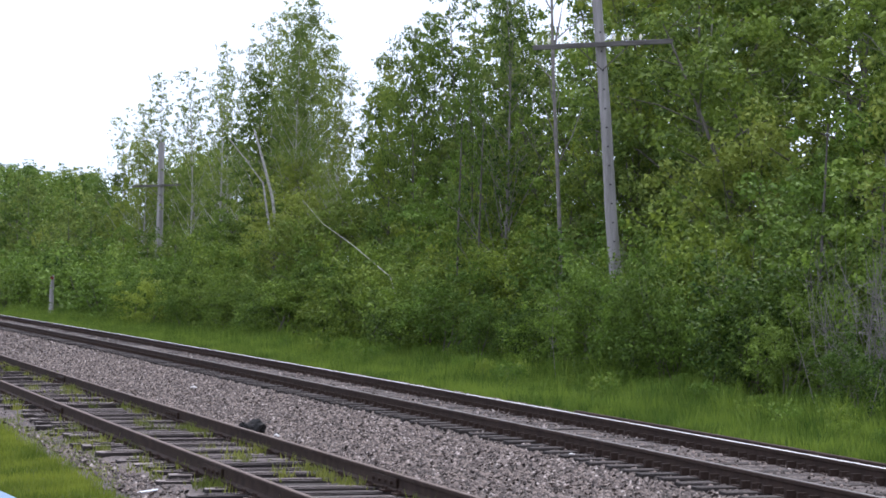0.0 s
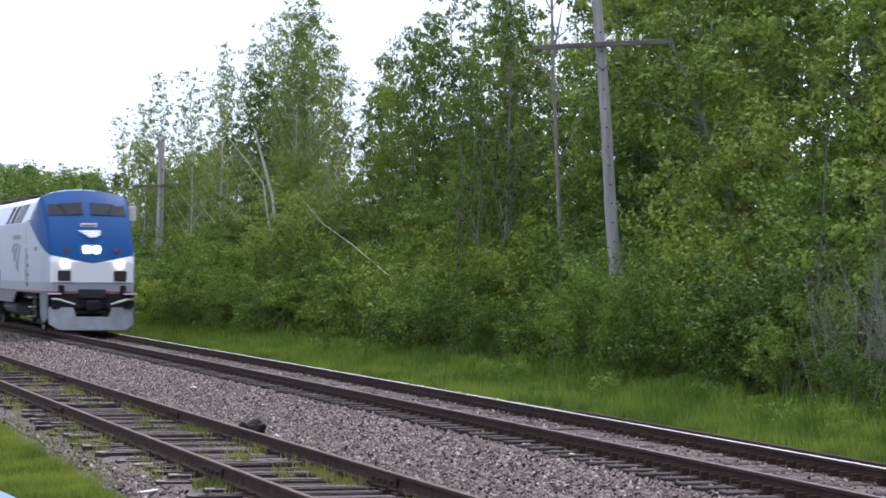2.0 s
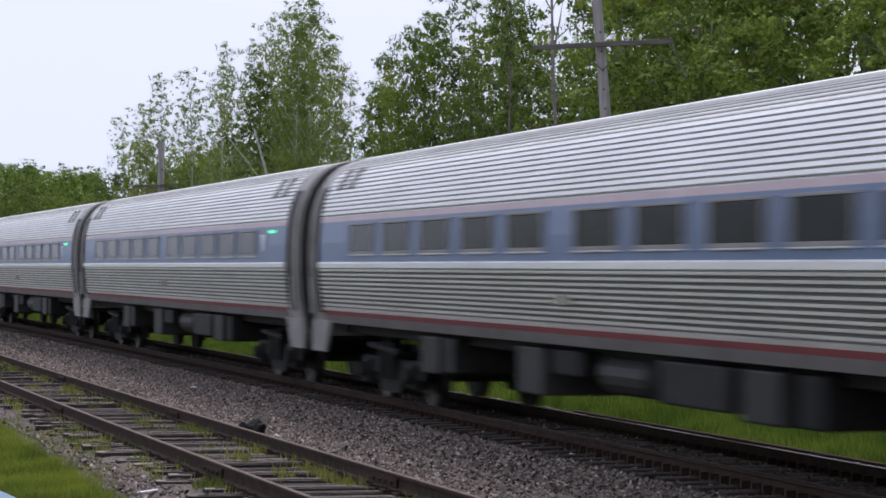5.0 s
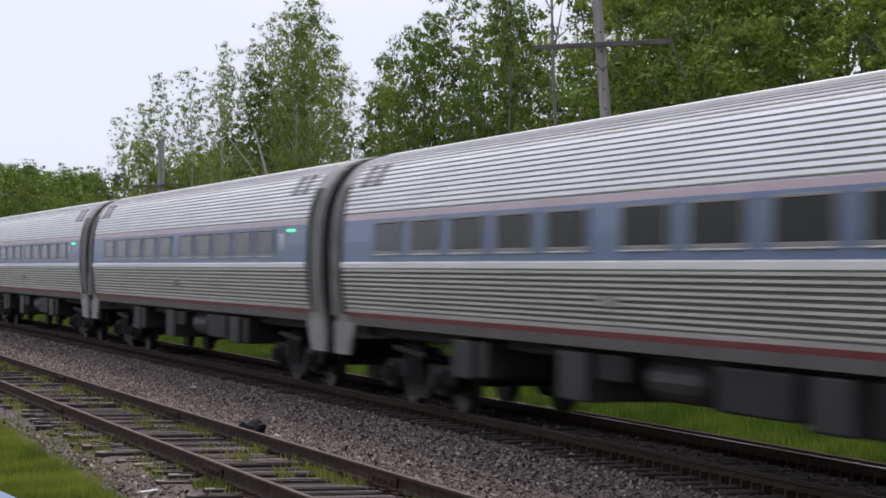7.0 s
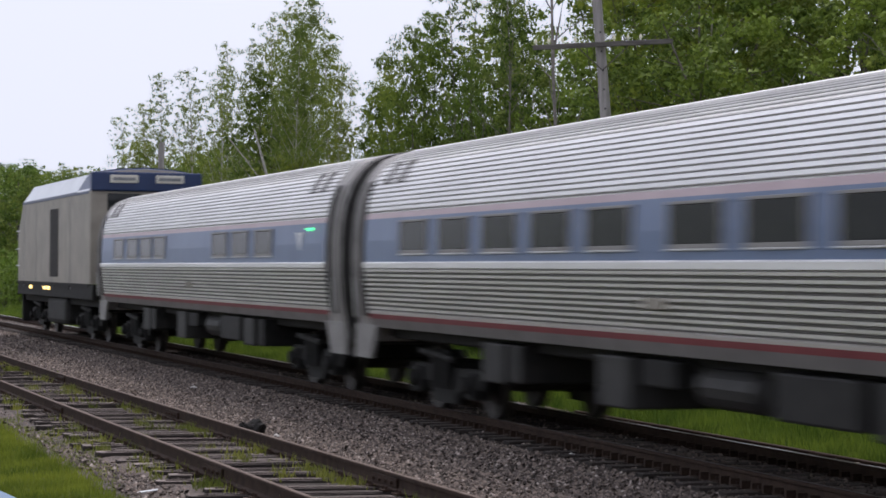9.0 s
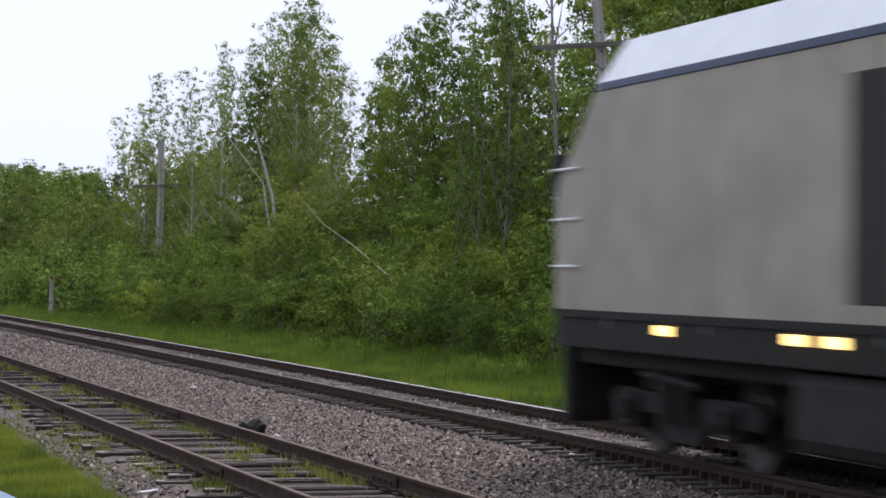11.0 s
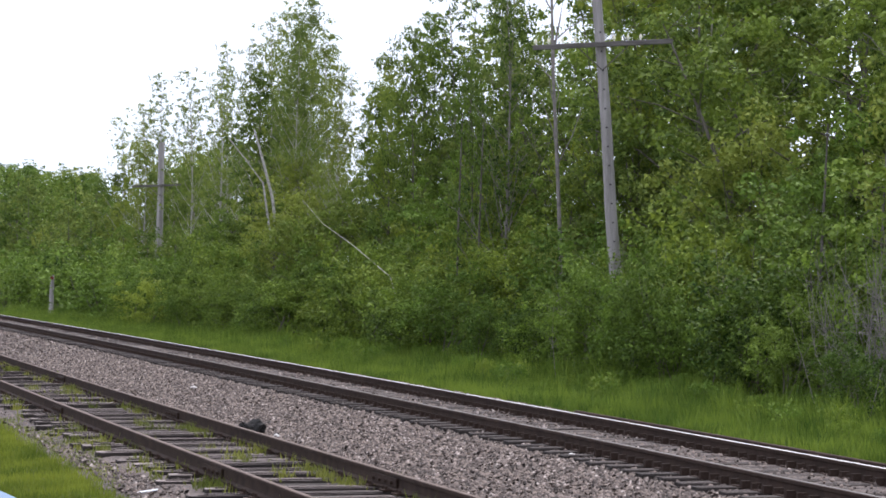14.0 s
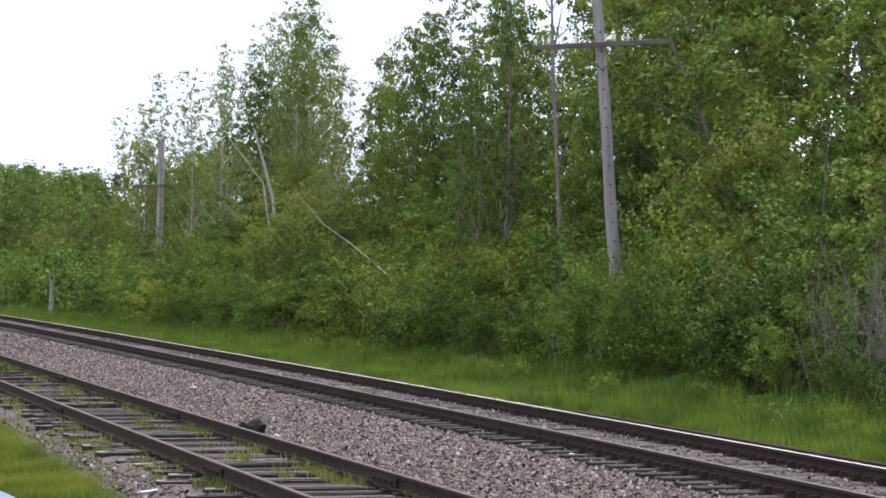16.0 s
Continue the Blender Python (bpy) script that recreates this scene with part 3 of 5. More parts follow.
def make_birch(name, seed, height, spread, count, size, leaf, bark, label, start=0.12, limbs=46, full=1.0):
    """An upright tree of many thin rising limbs with twigs and small sprays of leaves, so that the sky shows through."""
    rng = np.random.default_rng(seed)
    tree = empty(name, label, "tree")
    wood = Shape()
    centres, radii = [], []
    pts = [Vector((0.25 * math.sin(f * 4 + seed) * f, 0.25 * math.sin(f * 3 + seed * 2) * f, height * f)) for f in [i / 8 for i in range(9)]]
    wood.tube(pts, [height * 0.0062 * (1 - 0.9 * i / 8) for i in range(9)], 5)
    for b in range(limbs):
        f = start + (0.97 - start) * (b + rng.random()) / limbs
        i = int(f * 8)
        p = pts[i].lerp(pts[min(i + 1, 8)], f * 8 - i)
        a = b * 2.4 + rng.uniform(-0.6, 0.6)
        reach = spread * ((1 - f) ** 0.75 + 0.10) * rng.uniform(0.55, 1.2)
        rise = min(reach * rng.uniform(0.8, 1.8), height * 1.01 - p.z)
        tip = p + Vector((math.cos(a) * reach, math.sin(a) * reach, rise))
        mid = p.lerp(tip, 0.5) + Vector((0, 0, -0.08 * reach))
        r = height * 0.0062 * (1 - 0.85 * f) * 0.4
        wood.tube([p, mid, tip], [r, r * 0.6, r * 0.25], 4)
        for k in range(9):
            g = rng.uniform(0.25, 1.05)
            c = (p.lerp(mid, g * 2) if g < 0.5 else mid.lerp(tip, g * 2 - 1)) + Vector(rng.normal(0, 0.11 * spread, 3))
            c.z = min(c.z, height)
            if k < 4:
                wood.tube([p.lerp(tip, g * 0.85), c + Vector((0, 0, 0.1))], [r * 0.35, r * 0.12], 3)
            if f > 0.8 and rng.random() > 0.55 * full:
                continue
            centres.append(c)
            radii.append(rng.uniform(0.10, 0.26) * full)
    part("trunk", wood, bark, tree)
    v, q = leaves(rng, centres, radii, count, size, 0.6)
    crown = new("crown", raw_mesh("crown", v, q, [leaf]))
    crown.parent = tree
    return tree


def make_bare(name, seed, height, spread, stems, bark, label, category, thin=0.008):
    rng = np.random.default_rng(seed)
    root = empty(name, label, category)
    sh = Shape()
    for s in range(stems):
        a = rng.random() * math.tau
        o = Vector((rng.normal(0, spread * 0.35), rng.normal(0, spread * 0.35), 0))
        h = height * rng.uniform(0.5, 1.0)
        tip = o + Vector((math.cos(a) * spread * 0.75, math.sin(a) * spread * 0.75, h))
        mid = o.lerp(tip, 0.5) + Vector(rng.normal(0, 0.08, 3))
        sh.tube([o, mid, tip], [thin, thin * 0.7, thin * 0.2], 5)
        for k in range(7):
            f = rng.uniform(0.35, 0.95)
            p = (o.lerp(mid, f * 2) if f < 0.5 else mid.lerp(tip, f * 2 - 1))
            e = p + Vector(rng.normal(0, 0.28, 3)) + Vector((0, 0, rng.uniform(0.15, 0.5)))
            sh.tube([p, e], [thin * 0.45, thin * 0.12], 4)
    part("brushwood", sh, bark, root)
    return root


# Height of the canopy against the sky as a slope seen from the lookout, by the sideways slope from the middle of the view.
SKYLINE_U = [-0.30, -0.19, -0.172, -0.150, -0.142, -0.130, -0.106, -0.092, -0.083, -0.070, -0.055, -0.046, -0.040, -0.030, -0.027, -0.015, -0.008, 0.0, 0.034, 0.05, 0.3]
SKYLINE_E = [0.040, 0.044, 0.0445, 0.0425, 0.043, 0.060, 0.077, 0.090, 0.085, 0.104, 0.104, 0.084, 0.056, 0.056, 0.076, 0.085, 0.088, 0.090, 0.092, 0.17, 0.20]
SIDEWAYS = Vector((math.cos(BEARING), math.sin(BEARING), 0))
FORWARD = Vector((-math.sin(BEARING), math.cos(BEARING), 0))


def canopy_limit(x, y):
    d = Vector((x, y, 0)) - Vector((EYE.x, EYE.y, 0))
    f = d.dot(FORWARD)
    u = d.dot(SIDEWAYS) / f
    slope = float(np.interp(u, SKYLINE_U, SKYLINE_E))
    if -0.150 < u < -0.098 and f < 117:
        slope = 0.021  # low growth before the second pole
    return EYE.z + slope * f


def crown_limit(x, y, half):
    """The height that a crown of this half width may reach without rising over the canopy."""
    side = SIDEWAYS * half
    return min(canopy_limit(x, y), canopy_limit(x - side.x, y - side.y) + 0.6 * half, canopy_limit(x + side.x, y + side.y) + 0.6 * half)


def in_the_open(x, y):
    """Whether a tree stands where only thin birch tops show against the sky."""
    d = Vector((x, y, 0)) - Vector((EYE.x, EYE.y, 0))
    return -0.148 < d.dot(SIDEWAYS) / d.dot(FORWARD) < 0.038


def edge_of_wood(x):
    """Where the bushes begin beside the line."""
    return float(np.interp(x, [-320, -200, -130, -118, -100, -78, -62, -45, -30, 0], [-9.0, 0.0, 3.0, 3.9, 4.3, 5.7, 7.0, 7.1, 6.6, 6.6]))


def ground_at(x, y):
    return bed_height(y - BEND / 2 * x * x) - 0.06


def build_woods():
    tall_kinds = [
        make_tree("broadleaf_tree", 11, 11.0, 2.5, 0.20, 9500, 0.115, M["leaf"], M["bark"], "tall broadleaf tree in full green leaf", "tree"),
        make_tree("broadleaf_tree", 12, 10.0, 2.2, 0.16, 9500, 0.105, M["leaf"], M["bark"], "tall broadleaf tree in full green leaf", "tree", stems=2),
        make_tree("broadleaf_tree", 13, 12.0, 2.3, 0.25, 9000, 0.105, M["leaf_light"], M["bark"], "tall light green aspen in fresh leaf", "tree"),
        make_tree("broadleaf_tree", 14, 11.0, 2.7, 0.18, 9500, 0.115, M["leaf"], M["bark"], "tall broadleaf tree in full green leaf", "tree"),
    ]
    back_kinds = [
        make_tree("broadleaf_tree", 15, 11.0, 2.6, 0.18, 3000, 0.21, M["leaf_deep"], M["bark"], "tall broadleaf tree deep in the wood", "tree"),
        make_tree("broadleaf_tree", 16, 10.0, 2.4, 0.15, 3000, 0.20, M["leaf_light"], M["bark"], "tall light green tree deep in the wood", "tree"),
    ]
    low_kinds = [make_tree("shrub", 46, 2.6, 1.4, 0.02, 2600, 0.12, M["leaf_deep"], M["bark"], "leafy deep green shrub far along the line", "shrub", stems=4)]
    slim_kinds = [
        make_birch("birch_tree", 25, 12.0, 1.9, 5200, 0.085, M["leaf_light"], M["birch"], "slender birch with thin airy foliage against the sky", full=0.95),
        make_birch("birch_tree", 26, 12.0, 2.0, 10500, 0.082, M["leaf_light"], M["birch"], "tall pointed birch dense with fresh yellow-green leaves", start=0.06, limbs=64, full=1.25),
        make_birch("slender_tree", 27, 12.0, 2.3, 8600, 0.095, M["leaf"], M["bark"], "tall slender green tree in fresh leaf", full=1.25),
        make_birch("slender_tree", 28, 12.0, 2.1, 5600, 0.09, M["leaf"], M["twig"], "slender grey-barked tree with thin open foliage", full=1.0),
    ]
    weed_kinds = [make_tree("weed_clump", 45, 0.9, 0.5, 0.02, 900, 0.07, M["leaf_weed"], M["bark"], "clump of tall bright green weeds", "weeds", stems=5)]
    birch_kinds = [
        make_tree("birch_tree", 21, 12.0, 2.0, 0.16, 8200, 0.095, M["leaf_light"], M["birch"], "slender pale-barked birch with thin airy foliage", "tree", airy=1.0, lean=-0.05, girth=0.0062),
        make_tree("birch_tree", 22, 11.0, 1.9, 0.20, 7400, 0.095, M["leaf_light"], M["birch"], "slender pale-barked birch with thin airy foliage", "tree", airy=0.95, lean=0.06, stems=2, girth=0.0062),
    ]
    small_kinds = [
        make_tree("young_tree", 31, 5.5, 1.7, 0.10, 7600, 0.085, M["leaf_deep"], M["bark"], "young broadleaf tree with dense green leaves", "tree", stems=2),
        make_tree("young_tree", 32, 5.0, 1.6, 0.06, 7600, 0.080, M["leaf_light"], M["bark"], "young light green tree with dense leaves", "tree", stems=3),
        make_tree("young_tree", 33, 6.0, 1.6, 0.10, 7600, 0.085, M["leaf"], M["bark"], "young broadleaf tree with dense green leaves", "tree"),
    ]
    shrub_kinds = [
        make_tree("shrub", 41, 2.3, 1.25, 0.02, 7600, 0.062, M["leaf_deep"], M["bark"], "dense green shrub at the edge of the wood", "shrub", stems=4),
        make_tree("shrub", 42, 2.0, 1.3, 0.02, 7600, 0.060, M["leaf_dark"], M["bark"], "dense green shrub at the edge of the wood", "shrub", stems=5),
        make_tree("shrub", 43, 2.6, 1.2, 0.02, 7600, 0.062, M["leaf_deep"], M["bark"], "leafy green shrub at the edge of the wood", "shrub", stems=4),
    ]
    sizes = {}
    for kinds in (tall_kinds, birch_kinds, small_kinds, slim_kinds, back_kinds, low_kinds, weed_kinds, shrub_kinds):
        for k in kinds:
            sizes[k] = max(p.co.z for p in k.children[1].data.vertices)
    used = set()
    rng = random.Random(8)

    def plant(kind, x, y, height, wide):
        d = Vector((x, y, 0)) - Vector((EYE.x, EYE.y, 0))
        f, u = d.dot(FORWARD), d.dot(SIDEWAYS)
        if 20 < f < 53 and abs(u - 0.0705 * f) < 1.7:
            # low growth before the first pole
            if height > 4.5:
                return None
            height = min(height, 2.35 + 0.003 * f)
        m = pose(x, y, ground_at(x, y), 0, 0, rng.uniform(0, 360))
        k = height / sizes[kind]
        if kind in used:
            ob = copy_thing(kind, m)
        else:
            used.add(kind)
            ob = kind
        ob.matrix_basis = m @ Matrix.Diagonal((k * wide, k * wide, k, 1))
        return ob

    # shrubs in two uneven rows
    x = -20.0
    while x > -215:
        e = edge_of_wood(x)
        far = x < -100
        if -75.5 < x < -71.5 or -119 < x < -115:
            x -= 2.0
            continue
        low = 0.75 if -37.5 < x < -30 else 1.0
        plant(rng.choice(low_kinds if far else shrub_kinds), x, e + rng.uniform(-0.3, 0.6), rng.uniform(1.4, 2.6) * (1.25 if far else low), rng.uniform(0.9, 1.25))
        plant(rng.choice(low_kinds if far else shrub_kinds + small_kinds[1:2]), x + rng.uniform(-0.8, 0.8), e + rng.uniform(1.5, 2.4), rng.uniform(2.2, 3.4), rng.uniform(0.85, 1.1))
        x -= rng.uniform(0.9, 2.9) * (2.0 if far else 1.0)
    # young trees
    x = -21.0
    while x > -215:
        e = edge_of_wood(x)
        far = x < -100
        y = e + rng.uniform(2.6, 4.2)
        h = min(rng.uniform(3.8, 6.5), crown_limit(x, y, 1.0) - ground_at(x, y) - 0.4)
        plant(rng.choice(back_kinds if far else small_kinds), x, y, h, rng.uniform(0.9, 1.2))
        x -= rng.uniform(1.5, 2.3) * (1.9 if far else 1.0)
    # tall trees, up to the height of the canopy
    for row, (near, deep, step) in enumerate(((4.2, 6.5, 2.9), (7.5, 10.5, 3.2), (12.0, 17.0, 3.8), (18.0, 24.0, 3.4))):
        x = -22.0 - row
        while x > (-235 if row < 3 else -70):
            y = edge_of_wood(x) + rng.uniform(near, deep)
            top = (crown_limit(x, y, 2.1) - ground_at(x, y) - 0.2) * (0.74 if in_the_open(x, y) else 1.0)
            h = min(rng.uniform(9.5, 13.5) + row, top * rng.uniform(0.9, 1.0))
            kind = rng.choice(tall_kinds + birch_kinds[:1] if row < 2 else tall_kinds)
            if row >= 2 or x < -125:
                kind = rng.choice(back_kinds)
            if -112 < x < -72 and row == 0:
                kind = rng.choice(birch_kinds + tall_kinds[2:3])
            plant(kind, x, y, h, rng.uniform(0.85, 1.15) * (1.15 if row >= 2 else 1))
            x -= step * rng.uniform(0.8, 1.2) * (1.5 if x < -110 else 1.0)
    # birches that stand out of the canopy: airy ones, then a dense pointed group, then greener ones
    for x, y, h, kind, wide in ((-130.7, 8.8, 11.0, 0, 1.0), (-121.8, 8.5, 11.2, 0, 1.1), (-121.0, 9.5, 12.6, 0, 1.0), (-110.0, 8.9, 12.0, 0, 0.9), (-105.9, 9.5, 11.9, 0, 1.0), (-110.5, 10.9, 13.3, 0, 0.8), (-102.2, 10.1, 12.6, 0, 0.9),
                                (-98.4, 10.2, 13.4, 0, 0.9), (-99.6, 11.1, 14.0, 0, 0.8), (-91.7, 10.5, 13.2, 1, 1.0), (-95.2, 11.0, 12.2, 1, 1.1), (-88.1, 9.1, 12.3, 1, 0.9), (-87.2, 10.2, 11.4, 1, 0.8), (-82.4, 9.4, 9.8, 1, 0.8), (-94.4, 8.9, 10.7, 2, 1.0),
                                (-79.3, 10.0, 9.0, 2, 0.9), (-80.7, 11.0, 9.8, 2, 0.9), (-78.5, 11.1, 10.9, 2, 0.9), (-79.3, 12.0, 11.5, 2, 0.9), (-74.2, 11.3, 11.6, 3, 1.0), (-75.1, 12.3, 12.2, 3, 1.0), (-72.7, 12.4, 12.3, 3, 1.0), (-70.2, 12.3, 12.6, 3, 1.0),
                                (-63.2, 8.6, 8.5, 2, 0.8), (-61.0, 8.9, 11.5, 3, 0.9), (-66.0, 10.5, 11.5, 3, 0.9)):
        plant(slim_kinds[kind], x, y, h, wide)
    for x, y, h, wide in ((-128.0, 9.2, 9.2, 0.8), (-131.0, 8.4, 7.6, 0.9), (-125.5, 9.6, 7.6, 0.8)):
        plant(tall_kinds[0], x, y, h, wide)
    for x, y, h, wide in ((-59.0, 10.9, 13.0, 0.9), (-57.0, 11.2, 13.0, 1.0)):
        plant(slim_kinds[2], x, y, h, wide)
    for x, y, h in ((-46.8, 6.9, 3.3), (-45.2, 6.7, 2.9), (-48.2, 7.1, 3.2), (-43.6, 6.6, 2.6)):
        plant(rng.choice(shrub_kinds), x, y, h, 0.85)
    for x, y, h in ((-80.6, 6.7, 4.6), (-79.0, 6.9, 4.0), (-82.0, 6.2, 3.6)):
        plant(rng.choice(small_kinds), x, y, h, 1.0)
    # weeds before the bushes
    for i in range(120):
        x = -22 - 46 * rng.random() ** 1.1
        plant(weed_kinds[0], x, edge_of_wood(x) - 0.5 - rng.uniform(0, 1.9), rng.uniform(0.28, 0.6), rng.uniform(0.6, 1.0))
    for x, y, h in ((-77.3, 10.0, 8.8), (-73.2, 9.9, 9.8)):
        plant(tall_kinds[3 if x < -72 else 1], x, y, h, 0.6)
    for kind in sizes:
        if kind not in used:
            plant(kind, -230, 6, sizes[kind] * 0.8, 1)
    bare = make_bare("bare_shrub", 51, 2.6, 1.0, 18, M["twig"], "leafless grey-brown twiggy shrub", "shrub", thin=0.009)
    spots = [(-33.6, 6.8), (-35.0, 7.0), (-32.4, 6.9), (-36.4, 7.4), (-34.2, 7.6), (-41.5, 7.6), (-46.5, 7.9), (-48.6, 7.2)]
    bare.matrix_basis = Matrix.Diagonal((1, 1, 1.25, 1))
    for i, (x, y) in enumerate(spots):
        m = pose(x, y, ground_at(x, y), 0, 0, i * 70)
        if i:
            copy_thing(bare, m).matrix_basis = m @ Matrix.Diagonal((1, 1, 1.2, 1))
        else:
            bare.matrix_basis = m @ Matrix.Diagonal((1, 1, 1.2, 1))


def build_unseen_woods():
    """A plain belt of trees behind the lookout, never in view, added to close the place and darken reflections."""
    rng = np.random.default_rng(77)
    n = 24000
    x = rng.uniform(-200, 330, n)
    hill = 9 + 2.5 * np.sin(x * 0.35) + 1.5 * np.sin(x * 0.93 + 1)
    c = np.stack([x, -46 - 6 * rng.random(n) + BEND / 2 * x * x, rng.random(n) * hill - 0.6], -1)
    v, q = leaves(rng, c, np.full(n, 0.6), n, 0.9)
    tagged(new("far_woods", raw_mesh("far_woods", v, q, [M["leaf"]])), "unseen belt of trees added to darken reflections in the train", "woods", kind="stuff")


def build_grass():
    rng = np.random.default_rng(9)

    def blades(name, x, y, h, label, lift=-0.02, mat="grass"):
        n = len(x)
        z = np.array([ground_at(a, b) for a, b in zip(x, y)]) + lift
        a = rng.random(n) * math.tau
        w = rng.uniform(0.008, 0.018, n) * (0.7 + h)
        lean = rng.normal(0, 0.28, (n, 2)) * h[:, None]
        c, s = np.cos(a) * w, np.sin(a) * w
        P = np.stack([np.stack([x - c, y - s, z], -1), np.stack([x + c, y + s, z], -1), np.stack([x + lean[:, 0], y + lean[:, 1], z + h], -1)], 1).reshape(-1, 3)
        me = raw_mesh(name, P, np.arange(n * 3).reshape(-1, 3), [M[mat]])
        tagged(new(name, me), label, "grass", kind="stuff")
    N = 130000
    x = -18 - 110 * rng.random(N) ** 1.5
    e = np.interp(x, [-320, -200, -130, -118, -100, -78, -62, -45, -30, 0], [-9.0, 0.0, 3.0, 3.9, 4.3, 5.7, 7.0, 7.1, 6.6, 6.6])
    start = np.interp(x, [-130, -90, -70, -50, -20], [2.1, 2.4, 2.8, 3.25, 3.4]) + BEND / 2 * x * x
    f = rng.random(N)
    y = start + (e + 0.6 - start) * f
    patch = np.array([0.5 + 0.5 * noise.noise((a * 0.5, b * 0.5, 7)) for a, b in zip(x, y)])
    tuft = np.array([max(0.0, noise.noise((a * 1.6, b * 1.6, 3))) for a, b in zip(x, y)])
    h = rng.uniform(0.08, 0.24, N) + (0.10 + 0.62 * np.clip(f, 0, 1) ** 1.1) * (patch + 1.2 * tuft) * rng.uniform(0.4, 1.2, N)
    blades("tall_grass", x, y, h, "bright green tall grass and weeds along the line", mat="grass_tall")
    N = 90000
    x = -14 - 25 * rng.random(N)
    y = rng.uniform(-9.6, -6.3, N)
    patch = np.array([noise.noise((a * 0.7, b * 0.7, 2)) for a, b in zip(x, y)])
    keep = y < np.interp(x, [-39, -37.5, -34, -28, -25.2, -23, -14], [-7.6, -6.85, -6.6, -6.35, -6.6, -7.1, -7.6]) + 0.35 * patch
    x, y = x[keep], y[keep]
    blades("verge_grass", x, y, rng.uniform(0.05, 0.14, len(x)), "short bright green grass on the near verge")
    # tufts between the ties of the siding
    xs, ys = [], []
    for i in range(260):
        s = rng.uniform(-75, -18)
        cx, cy, _ = on_siding(s, rng.choice([-0.95, -0.9, -0.58, 0.55, 0.6, 0.9, -1.3, 0.1]) + rng.normal(0, 0.08))
        n = rng.integers(15, 60)
        xs.append(cx + rng.normal(0, 0.22, n))
        ys.append(cy + rng.normal(0, 0.07, n))
    x, y = np.concatenate(xs), np.concatenate(ys)
    blades("weed_tufts", x, y, rng.uniform(0.04, 0.15, len(x)), "small yellow-green weed tufts between siding ties", 0.06, "tuft")


# ---- telegraph poles, marker post, small things ----
def build_pole(x, y, height, reach, arm_z, lean, r0, r1, arms_tilt, pins):
    root = empty("telegraph_pole", "weathered grey wooden telegraph pole with one crossarm", "utility pole", "telegraph poles", m=pose(x, y, ground_at(x, y) - 0.3))
    sh = Shape()
    z = [height * i / 10 for i in range(11)]
    lx, ly = lean
    pts = [(lx * q + 0.02 * math.sin(q), ly * q + 0.015 * math.sin(q * 1.3), q) for q in z]
    sh.tube(pts, [r0 + (r1 - r0) * i / 10 for i in range(11)], 12)
    part("pole", sh, M["pole"], root, smooth=True)
    px, py = lx * arm_z, ly * arm_z
    turn = Matrix.Translation((px + 0.2, py, arm_z)) @ Matrix.Rotation(arms_tilt, 4, "X")
    part("crossarm", Shape().box(-0.06, 0.06, -reach, reach, -0.055, 0.055, 0, 0.012, turn), M["arm"], root, "dark weathered crossarm")
    for f in pins:
        pin = Shape()
        pin.tube([turn @ Vector((0, f, 0.05)), turn @ Vector((0, f, 0.11))], [0.014, 0.012], 6)
        pin.tube([turn @ Vector((0, f, q)) for q in (0.10, 0.115, 0.15, 0.175, 0.19)], [0.035, 0.042, 0.032, 0.026, 0.008], 8)
        part("insulator", pin, M["ceramic"], root, "pale glass insulator")
    for sgn in (-1, 1):
        part("brace", Shape().tube([(px + 0.15, py + 0.02 * sgn, arm_z - 0.55), turn @ Vector((0, 0.6 * sgn, -0.04))], [0.014, 0.014], 5), M["bark"], root)
    for i in range(14):
        bz = 2.6 + i * 0.42
        if bz < height - 0.3:
            part("bolt", Shape().tube([(lx * bz + r0 * 0.6, ly * bz - 0.03, bz), (lx * bz + r0 * 1.1, ly * bz - 0.04, bz)], [0.018, 0.018], 6), M["black"], root)
    return root


